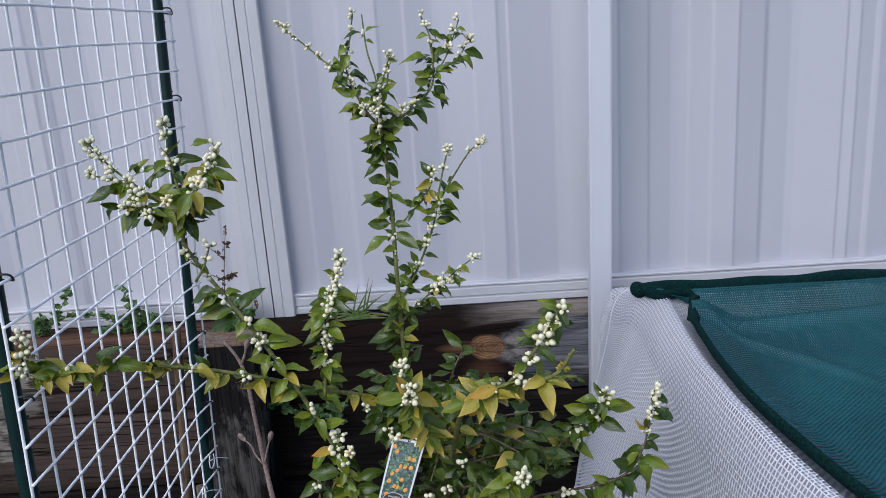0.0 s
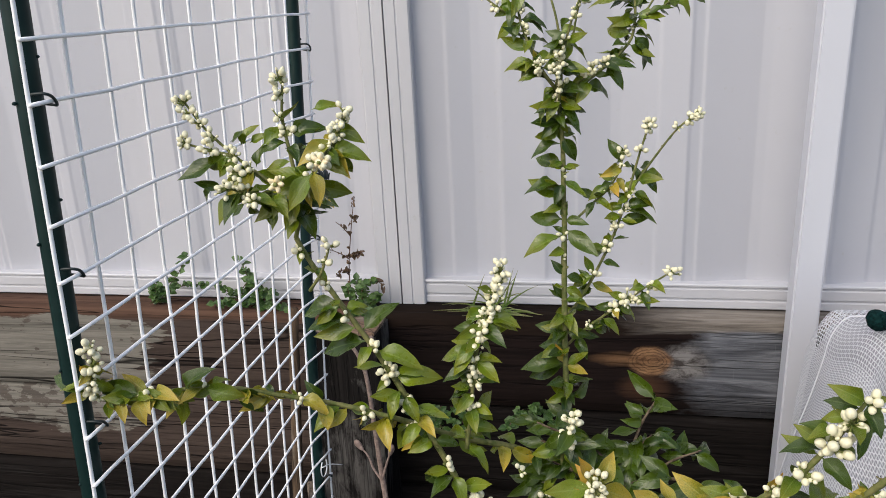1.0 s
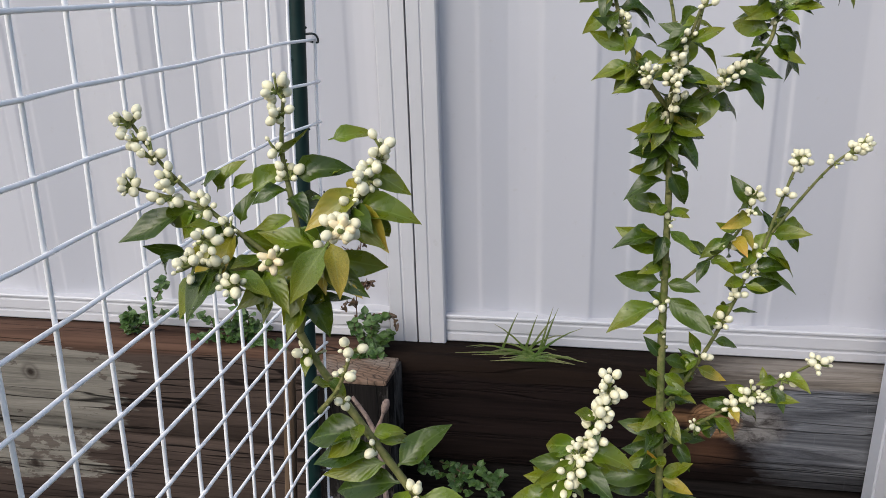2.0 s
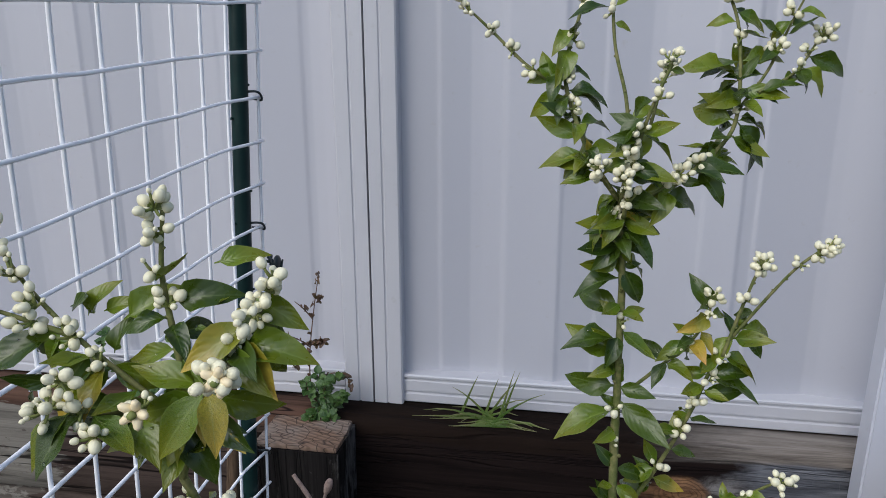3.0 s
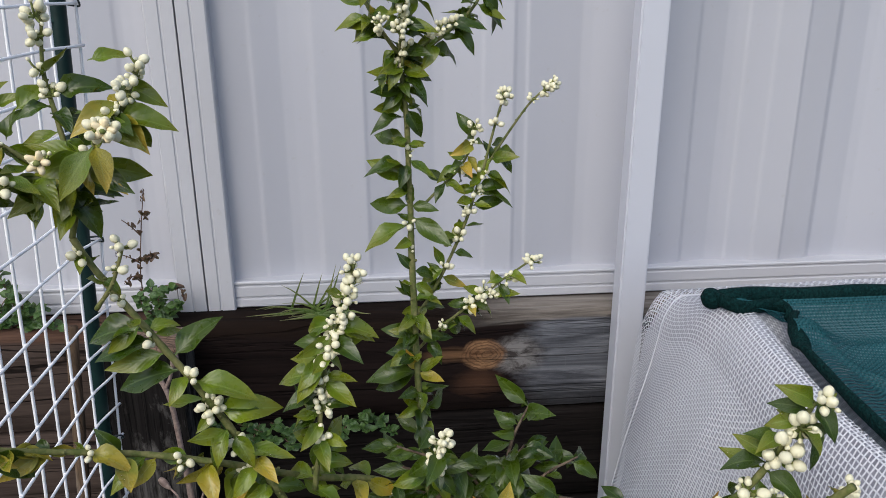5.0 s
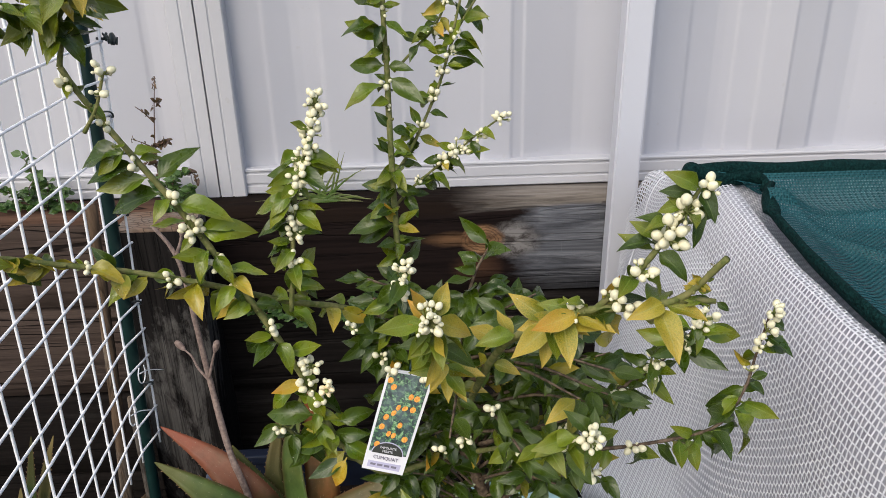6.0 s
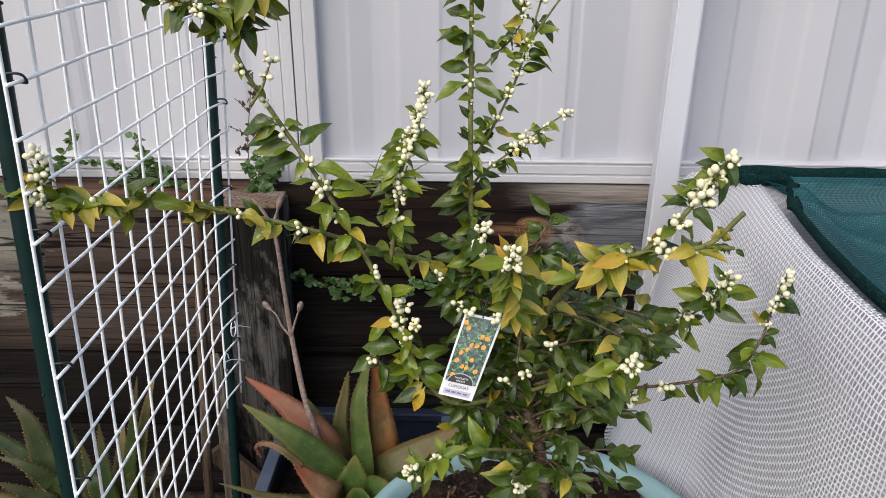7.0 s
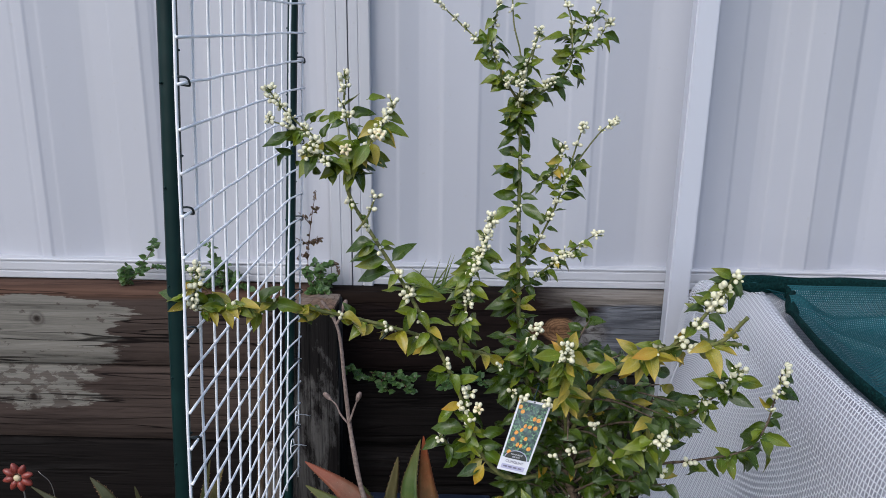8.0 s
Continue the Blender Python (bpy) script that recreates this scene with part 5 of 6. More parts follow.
bud_cluster(tree, Vector((-0.252, 0.996, 1.234)), (0, -1, 0), 6, 1.0, True)
for at, count in (((-0.292, 0.994, 1.244), 9), ((-0.276, 0.991, 1.219), 7), ((-0.203, 1.006, 1.276), 5)):
    bud_cluster(tree, Vector(at), (0, -1, 0.3), count)
for at, count in (((-0.035, 1.088, 0.874), 6), ((0.009, 1.085, 0.861), 6), ((0.044, 1.020, 0.825), 6), ((0.139, 1.030, 0.829), 5), ((0.067, 0.990, 0.877), 4), ((0.092, 0.985, 0.832), 4), ((0.020, 1.020, 0.812), 4), ((-0.059, 1.050, 0.932), 4), ((0.150, 0.955, 0.835), 6)):
    bud_cluster(tree, Vector(at), (0, -1, 0.3), count)

# flower spurs about the fork of the upright stem and on its side shoots
kept_state = rnd.getstate()
for pts, count in (
    ([(-0.029, 1.258, 1.281), (-0.040, 1.245, 1.296), (-0.048, 1.235, 1.309)], 9),
    ([(-0.029, 1.258, 1.281), (-0.027, 1.245, 1.302), (-0.024, 1.238, 1.319)], 6),
    ([(-0.029, 1.258, 1.279), (-0.028, 1.240, 1.291), (-0.027, 1.230, 1.301)], 7),
    ([(-0.025, 1.258, 1.277), (-0.007, 1.252, 1.288), (0.009, 1.248, 1.303)], 6),
    ([(-0.023, 1.256, 1.301), (-0.013, 1.252, 1.332), (-0.007, 1.250, 1.362), (-0.004, 1.250, 1.375)], 6),
):
    branch("branch", pts, 0.0013, 0.0009, buds=[(0.75, 2), (1, count)])
rnd.setstate(kept_state)

# the closed buds: the nearest one by one, the rest joined
bud_bm = bmesh.new()
ball(bud_bm, Vector((0, 0, 0)), (0, 0, 1), 2.35, 1.0, 12, 8, blunt=0.12)
bud_mesh = bpy.data.meshes.new("flower_bud")
bud_bm.to_mesh(bud_mesh)
bud_bm.free()
bud_mesh.materials.append(bud_white)
bud_mesh.shade_smooth()
BUDS.sort(key=lambda q: q[0].y)
for c, out, r in BUDS[:320]:
    ob = new("flower_bud", bud_mesh)
    ob.parent, ob.matrix_parent_inverse = tree, tree.matrix_basis.inverted()
    ob.matrix_basis = Matrix.Translation(c) @ out.to_track_quat("Z", "Y").to_matrix().to_4x4() @ Matrix.Scale(r, 4)
bm = bmesh.new()
for c, out, r in BUDS[320:]:
    ball(bm, c, out, r * 2.35, r, 10, 7, blunt=0.12)
tagged(part("blossom", bm, bud_white, tree, "round creamy white flower buds"), kind="stuff")

# short inner twigs that carry the dense middle of the crown
twigs, inner = bmesh.new(), []
for i in range(44):
    a, h = rnd.uniform(0, 6.28), rnd.random()
    start = Vector((0.043 + 0.02 * (1 - h), 1.095, 0.724 + 0.17 * h))
    end = Vector((0.072 + 0.12 * math.cos(a), 1.035 + 0.085 * math.sin(a), 0.783 + 0.16 * h + 0.02 * rnd.gauss(0, 1)))
    if end.x < 0.022:
        end.y = max(end.y, 1.10)
    mid = (start + end) / 2 + Vector((0, 0, 0.015))
    line = smooth_line([start, mid, end], 5)
    tube(twigs, line, 0.0021, 0.0010, 5)
    for j in range(2, len(line)):
        for side in (0, 1):
            if rnd.random() < 0.72:
                t = (line[j] - line[j - 1]).normalized()
                b = rnd.uniform(0, 6.28)
                d = (t * 0.5 + Vector((math.cos(b), 0.8 * math.sin(b) - 0.25, rnd.uniform(-0.75, 0.25)))).normalized()
                inner.append((line[j], d, rnd.uniform(0.024, 0.042)))
for i in range(34):
    a, h = rnd.uniform(0, 6.28), rnd.random()
    start = Vector((0.078 - 0.02 * h, 1.098, 0.60 + 0.13 * h))
    end = Vector((0.068 + 0.115 * math.cos(a), 1.045 + 0.08 * math.sin(a), 0.665 + 0.15 * h + 0.015 * rnd.gauss(0, 1)))
    if end.x < 0.01:
        end.y = max(end.y, 1.09)
    line = smooth_line([start, (start + end) / 2 + Vector((0, 0, 0.012)), end], 5)
    tube(twigs, line, 0.0019, 0.0009, 5)
    for j in range(3, len(line)):
        for side in (0, 1):
            if rnd.random() < 0.62:
                t = (line[j] - line[j - 1]).normalized()
                b = rnd.uniform(0, 6.28)
                d = (t * 0.5 + Vector((math.cos(b), 0.8 * math.sin(b) - 0.25, rnd.uniform(-0.75, 0.25)))).normalized()
                inner.append((line[j], d, rnd.uniform(0.024, 0.040)))
tagged(part("brushwood", twigs, bark_brown, tree), kind="stuff")
# nearly all in the dark leaf colour, painting shade into the inner crown
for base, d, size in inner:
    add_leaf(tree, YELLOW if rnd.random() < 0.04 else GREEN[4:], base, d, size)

# the leaves: those in front one by one, the rest of the crown joined
LEAVES.sort(key=lambda q: q[1].translation.y)
for q, (mesh, m) in enumerate(LEAVES):
    if q < 340:
        ob = new("leaf", mesh)
        ob.parent, ob.matrix_parent_inverse = tree, tree.matrix_basis.inverted()
        ob.matrix_basis = m
for material in (leaf_green, leaf_dark, leaf_yellow, leaf_orange):
    rest = [(mesh, m) for mesh, m in LEAVES[340:] if mesh.materials[0] == material]
    if not rest:
        continue
    bm = bmesh.new()
    uv = bm.loops.layers.uv.new("UVMap")
    for mesh, m in rest:
        tmp = mesh.copy()
        tmp.transform(m)
        bm.from_mesh(tmp)
        bpy.data.meshes.remove(tmp)
    tagged(part("foliage", bm, material, tree, "leaves of the rest of the crown"), kind="stuff")

# rain drops standing on the leaves
k = Mat("rain_water", (1, 1, 1), 0.02)
k.set("Transmission Weight", 1.0), k.set("IOR", 1.33)
bm = bmesh.new()
for mesh, m in LEAVES:
    if rnd.random() < 0.45:
        for q in range(rnd.randint(1, 4)):
            v = mesh.vertices[5 * rnd.randint(2, 7) + rnd.choice((1, 2, 3))]
            p, nz = m @ v.co, (m.to_3x3() @ v.normal).normalized()
            if nz.dot(m.col[2].to_3d()) < 0:
                nz = -nz
            r = rnd.uniform(0.0005, 0.0011)
            ball(bm, p + nz * r * 0.35, nz, r * 1.2, r, 6, 4)
tagged(part("dew", bm, k.m, tree, "small clear rain drops on the leaves"), kind="stuff")

# ---- plant label ----
tag = thing("plant_label", (-0.024, 1.045, 0.816), "printed plastic plant label with a photo of orange fruit", "plant label")
TL, TR, BL, BR = Vector((-0.0255, 1.060, 0.880)), Vector((0.0175, 1.050, 0.876)), Vector((-0.0555, 1.035, 0.786)), Vector((-0.0165, 1.026, 0.782))
tag_n = (TR - TL).cross(BL - TL).normalized()
if tag_n.y > 0:
    tag_n = -tag_n


def on_tag(u, v, lift=0.0):
    """u across from the left, v down from the top."""
    return TL.lerp(TR, u).lerp(BL.lerp(BR, u), v) + tag_n * (lift + 0.0012 * math.sin(math.pi * v))


def tag_piece(name, u0, u1, v0, v1, lift, material, thick=0.0005, label=""):
    bm = bmesh.new()
    n = 8
    lo = [[bm.verts.new(on_tag(u, v0 + (v1 - v0) * i / n, lift)) for u in (u0, u1)] for i in range(n + 1)]
    hi = [[bm.verts.new(on_tag(u, v0 + (v1 - v0) * i / n, lift + thick)) for u in (u0, u1)] for i in range(n + 1)]
    for i in range(n):
        bm.faces.new((hi[i][0], hi[i][1], hi[i + 1][1], hi[i + 1][0]))
        bm.faces.new((lo[i][0], lo[i + 1][0], lo[i + 1][1], lo[i][1]))
        bm.faces.new((lo[i][0], hi[i][0], hi[i + 1][0], lo[i + 1][0]))
        bm.faces.new((lo[i][1], lo[i + 1][1], hi[i + 1][1], hi[i][1]))
    bm.faces.new((lo[0][0], lo[0][1], hi[0][1], hi[0][0]))
    bm.faces.new((lo[n][0], hi[n][0], hi[n][1], lo[n][1]))
    return part(name, bm, material, tag, label, smooth=False)


k = Mat("label_plastic", (0.80, 0.80, 0.82), 0.35)
k.plug(k.mix(k.ramp(k.noise(40, 3), (0.5, 0.0), (0.8, 0.4)), (0.66, 0.66, 0.70), (0.56, 0.56, 0.61)), "Base Color")
label_white = k.m
k = Mat("label_photo", (0.03, 0.07, 0.03), 0.3)
leafage = k.ramp(k.noise(230, 4, None, 0.6, 0.6), (0.40, (0.010, 0.022, 0.028)), (0.50, (0.035, 0.075, 0.060)), (0.56, (0.10, 0.24, 0.10)), (0.66, (0.30, 0.46, 0.27)))
haze = k.ramp(k.noise(75, 3), (0.45, 0.0), (0.65, 0.7))
k.plug(k.mix(haze, leafage, (0.085, 0.125, 0.145)), "Base Color")
label_photo = k.m
k = Mat("label_fruit", (0.62, 0.27, 0.03), 0.35)
k.plug(k.mix(k.ramp(k.noise(500, 2), (0.4, 0.0), (0.65, 1.0)), (0.62, 0.22, 0.035), (0.80, 0.42, 0.07)), "Base Color")
fruit_ink = k.m
label_lilac = Mat("label_lilac", (0.42, 0.41, 0.56), 0.4).m
label_ink = Mat("label_ink", (0.16, 0.15, 0.20), 0.4).m
label_arch = Mat("label_arch", (0.02, 0.025, 0.022), 0.35).m
tag_piece("sheet", -0.01, 1.01, 0.0, 1.02, 0.0, label_white)
tag_piece("photo", 0.05, 0.95, 0.03, 0.83, 0.0006, label_photo, 0.0003)
tag_piece("strip", 0.10, 0.90, 0.925, 0.99, 0.0006, label_lilac, 0.0003)
for i in range(4):
    tag_piece("print_bar", 0.17 + 0.17 * i, 0.30 + 0.17 * i, 0.945, 0.966, 0.001, label_ink, 0.0002)
ax, ay = (TR - TL).normalized(), (BL - TL).normalized()


def printed_disc(name, u, v, rx, ry, lift, material, lean=0.0, start=0.0, sweep=2 * math.pi):
    """A flat printed oval, or a part of one, lying on the label."""
    c = on_tag(u, v, lift)
    x, y = ax * math.cos(lean) + ay * math.sin(lean), ay * math.cos(lean) - ax * math.sin(lean)
    bm = bmesh.new()
    bm.faces.new([bm.verts.new(c + x * rx * math.cos(start + sweep * q / 16) + y * ry * math.sin(start + sweep * q / 16)) for q in range(17 if sweep < 6 else 16)])
    return part(name, bm, material, tag, smooth=False)


for u, v, lean in ((0.11, 0.11, 0.2), (0.22, 0.17, 0.5), (0.66, 0.24, 0.1), (0.80, 0.25, 0.3), (0.45, 0.36, 0.2), (0.60, 0.36, 0.9), (0.78, 0.36, 0.4), (0.24, 0.47, 0.3), (0.38, 0.42, 0.5), (0.20, 0.57, 0.2), (0.60, 0.53, 0.1), (0.40, 0.63, 0.2), (0.52, 0.64, 0.3), (0.80, 0.66, 0.5), (0.20, 0.75, 0.3), (0.68, 0.77, 0.0)):
    printed_disc("printed_fruit", u, v, 0.0025 + 0.0004 * math.sin(9 * u + v), 0.0031, 0.0011 + 0.00004 * v, fruit_ink, lean)
printed_disc("printed_border", 0.5, 0.835, 0.0160, 0.0125, 0.0014, label_lilac, 0.0, math.pi, math.pi)
printed_disc("printed_arch", 0.5, 0.835, 0.0150, 0.0115, 0.0017, label_arch, 0.0, math.pi, math.pi)


def lettering(body, u, v, size, lift, material):
    """Printed words lying on the label."""
    text = bpy.data.curves.new("lettering", "FONT")
    text.body, text.size, text.align_x, text.align_y = body, size, "CENTER", "CENTER"
    text.extrude = 0.0002
    text.materials.append(material)
    ob = new("lettering", text)
    across = (on_tag(1, v) - on_tag(0, v)).normalized()
    ob.parent, ob.matrix_parent_inverse = tag, tag.matrix_basis.inverted()
    ob.matrix_basis = Matrix.Translation(on_tag(u, v, lift)) @ Matrix((across, tag_n.cross(across).normalized(), tag_n)).transposed().to_4x4()


lettering("FAVOURITE", 0.5, 0.772, 0.0031, 0.0021, label_white)
lettering("FRUITS", 0.5, 0.808, 0.0033, 0.0021, label_white)
lettering("CUMQUAT", 0.5, 0.882, 0.0050, 0.0012, label_ink)
part("tie", tube(bmesh.new(), smooth_line([on_tag(0.5, 0.02, 0.001), (-0.005, 1.062, 0.880), (0.002, 1.075, 0.895), (-0.003, 1.10, 0.880)], 5), 0.0012, 0.0012, 6), stake_green, tag)

# ---- aloe in its trough ----
trough = thing("planter_trough", (-0.2, 1.42, 0), "dark blue rectangular plastic planter trough with a pale worn edge", "planter")
k = Mat("trough_plastic", (0.03, 0.05, 0.10), 0.5)
k.plug(k.mix(k.ramp(k.noise(8, 5), (0.45, 0.0), (0.7, 0.7)), (0.008, 0.013, 0.030), (0.022, 0.034, 0.062)), "Base Color")
trough_blue = k.m
k = Mat("trough_edge", (0.20, 0.25, 0.33), 0.55)
k.plug(k.mix(k.ramp(k.noise(14, 5), (0.45, 0.0), (0.7, 0.7)), (0.06, 0.08, 0.125), (0.13, 0.155, 0.20)), "Base Color")
trough_edge = k.m
X0, X1, Y0, Y1, ZT = -0.385, -0.045, 1.24, 1.585, 0.375
for x0, x1, y0, y1 in ((X0, X1, Y0, Y0 + 0.012), (X0, X1, Y1 - 0.012, Y1), (X0, X0 + 0.012, Y0 + 0.0125, Y1 - 0.0125), (X1 - 0.012, X1, Y0 + 0.0125, Y1 - 0.0125)):
    part("side", box(x0, x1, y0, y1, 0.0, ZT - 0.012), trough_blue, trough, smooth=False, bevel=0.003)
    part("lip", box(x0 - 0.006, x1 + 0.006, y0 - 0.006 if y0 in (Y0, Y1 - 0.012) else y0 + 0.007, y1 + 0.006 if y0 in (Y0, Y1 - 0.012) else y1 - 0.007, ZT - 0.0115, ZT + 0.006), trough_edge if x1 - x0 < 0.1 else trough_blue, trough, smooth=False, bevel=0.003)
bm = bmesh.new()
bmesh.ops.create_grid(bm, x_segments=30, y_segments=30, size=0.5, matrix=Matrix.Translation(((X0 + X1) / 2, (Y0 + Y1) / 2, 0.30)) @ Matrix.Diagonal((X1 - X0 - 0.026, Y1 - Y0 - 0.026, 1, 1)))
for v in bm.verts:
    v.co.z += 0.012 * noise.noise(v.co * 25)
part("soil", bm, potting_soil, trough)


def aloe_material(name, low, high, tip):
    """low to high: mottled flesh; tip: the sunburnt colour that gathers at the point and along the margins."""
    k = Mat(name, low, 0.5, spec=0.28)
    u, v = k.axis(0, "UV"), k.axis(1, "UV")
    streak = k.noise(1, 5, k.coords((14, 3.0, 1), "UV"), 0.65, 0.6)
    mottle = k.mix(0.65, streak, k.noise(42, 6, None, 0.62, 0.4))
    c = k.mix(k.ramp(mottle, (0.38, 0.0), (0.60, 1.0)), low, high)
    c = k.mix(k.ramp(k.noise(26, 6, None, 0.6), (0.48, 0.0), (0.68, 0.75)), c, tuple(0.5 * q for q in low))
    w = k.math("ADD", v, k.math("MULTIPLY", k.math("SUBTRACT", k.noise(18, 4), 0.5), 0.9))
    c = k.mix(k.ramp(w, (0.50, 0.0), (1.0, 0.9)), c, tip)
    c = k.mix(k.ramp(w, (0.10, 0.75), (0.42, 0.0)), c, (0.050, 0.078, 0.020))
    rim = k.math("ADD", k.math("ABSOLUTE", k.math("SUBTRACT", u, 0.5)), k.math("MULTIPLY", k.math("SUBTRACT", k.noise(40, 4), 0.5), 0.16))
    c = k.mix(k.ramp(rim, (0.40, 0.0), (0.50, 0.7)), c, tuple(0.5 * p + 0.5 * q for p, q in zip(tip, (0.17, 0.085, 0.045))))
    c = k.mix(k.ramp(k.noise(9, 4), (0.42, 0.0), (0.68, 0.55)), c, tuple(0.5 * p + 0.5 * q for p, q in zip(low, tip)))
    flecks = k.noise(1, 2, k.coords((26, 30, 1), "UV"), 0.5)
    c = k.mix(k.ramp(flecks, (0.68, 0.0), (0.73, 0.5)), c, (0.42, 0.36, 0.24))
    k.plug(c, "Base Color")
    k.plug(k.ramp(k.noise(50, 4), (0.35, 0.36), (0.7, 0.62)), "Roughness")
    k.bump(k.mix(0.5, mottle, k.noise(90, 4)), 0.35, 0.002)
    return k.m


aloe_green = aloe_material("aloe_green", (0.036, 0.078, 0.016), (0.072, 0.118, 0.026), (0.13, 0.12, 0.032))
aloe_red = aloe_material("aloe_red", (0.14, 0.080, 0.042), (0.22, 0.110, 0.064), (0.27, 0.062, 0.030))
aloe_orange = aloe_material("aloe_orange", (0.15, 0.095, 0.030), (0.25, 0.125, 0.045), (0.34, 0.075, 0.028))
# green aloe flesh again, with shade put into its darker colour
aloe_shaded = aloe_material("aloe_green_shaded", (0.014, 0.028, 0.007), (0.030, 0.048, 0.012), (0.055, 0.050, 0.018))
aloe_tan = aloe_material("aloe_tan", (0.060, 0.072, 0.022), (0.115, 0.105, 0.036), (0.19, 0.085, 0.035))
aloe_olive = aloe_material("aloe_olive", (0.050, 0.056, 0.018), (0.105, 0.098, 0.034), (0.17, 0.13, 0.05))
aloe_tooth = Mat("aloe_tooth", (0.23, 0.13, 0.065), 0.6).m


def aloe_leaf(parent, points, width, material, face=(0, -0.5, 0.86), thick=0.35, teeth=22):
    """A thick channelled leaf tapering to a point, with toothed margins."""
    line = smooth_line(points, 10)
    n = len(line) - 1
    bm = bmesh.new()
    uv = bm.loops.layers.uv.new("UVMap")
    rings, edges = [], []
    for i, c in enumerate(line):
        f = i / n
        d = (line[min(i + 1, n)] - line[max(i - 1, 0)]).normalized()
        z = Vector(face)
        z = (z - d * z.dot(d)).normalized()
        x = d.cross(z)
        w = width * 0.5 * (1 - f) ** 0.75 * (0.82 + 0.55 * f * (1 - f) * 2) + 0.0008
        t = w * thick
        prof = ((-1, 0.30), (-0.5, 0.02), (0, -0.10), (0.5, 0.02), (1, 0.30), (0.62, -0.75), (0, -1.15), (-0.62, -0.75))
        rings.append([(bm.verts.new(c + x * w * a + z * t * b), (a + 1) / 2, f) for a, b in prof])
        edges.append((c - x * w + z * t * 0.3, c + x * w + z * t * 0.3, x, d, w))
    for a, b in zip(rings, rings[1:]):
        for j in range(8):
            q = (a[j], a[(j + 1) % 8], b[(j + 1) % 8], b[j])
            fc = bm.faces.new([t[0] for t in q])
            for lp, t in zip(fc.loops, q):
                lp[uv].uv = (t[1], t[2])
    bm.faces.new([t[0] for t in rings[0]])
    for i in range(teeth):
        lo, hi, x, d, w = edges[min(n - 1, 1 + i * (n - 2) // teeth)]
        for p, s in ((lo, -1), (hi, 1)):
            p = p + d * rnd.uniform(-0.003, 0.003)
            q0 = rnd.uniform(0.45, 0.85)
            vs = [bm.verts.new(p - d * 0.002 * q0), bm.verts.new(p + d * 0.0025 * q0), bm.verts.new(p + x * s * 0.0030 * q0 + d * 0.0022 * q0), bm.verts.new(p + Vector((0, 0, 0.0014 * q0)))]
            for tri in ((0, 1, 2), (0, 2, 3), (1, 3, 2)):
                bm.faces.new([vs[q] for q in tri]).material_index = 1
    return part("leaf", bm, [material, aloe_tooth], parent)


aloe = thing("aloe", (-0.235, 1.36, 0.317), "large aloe with toothed green and sun-reddened leaves in a trough", "aloe")
A0 = Vector((-0.230, 1.375, 0.346))
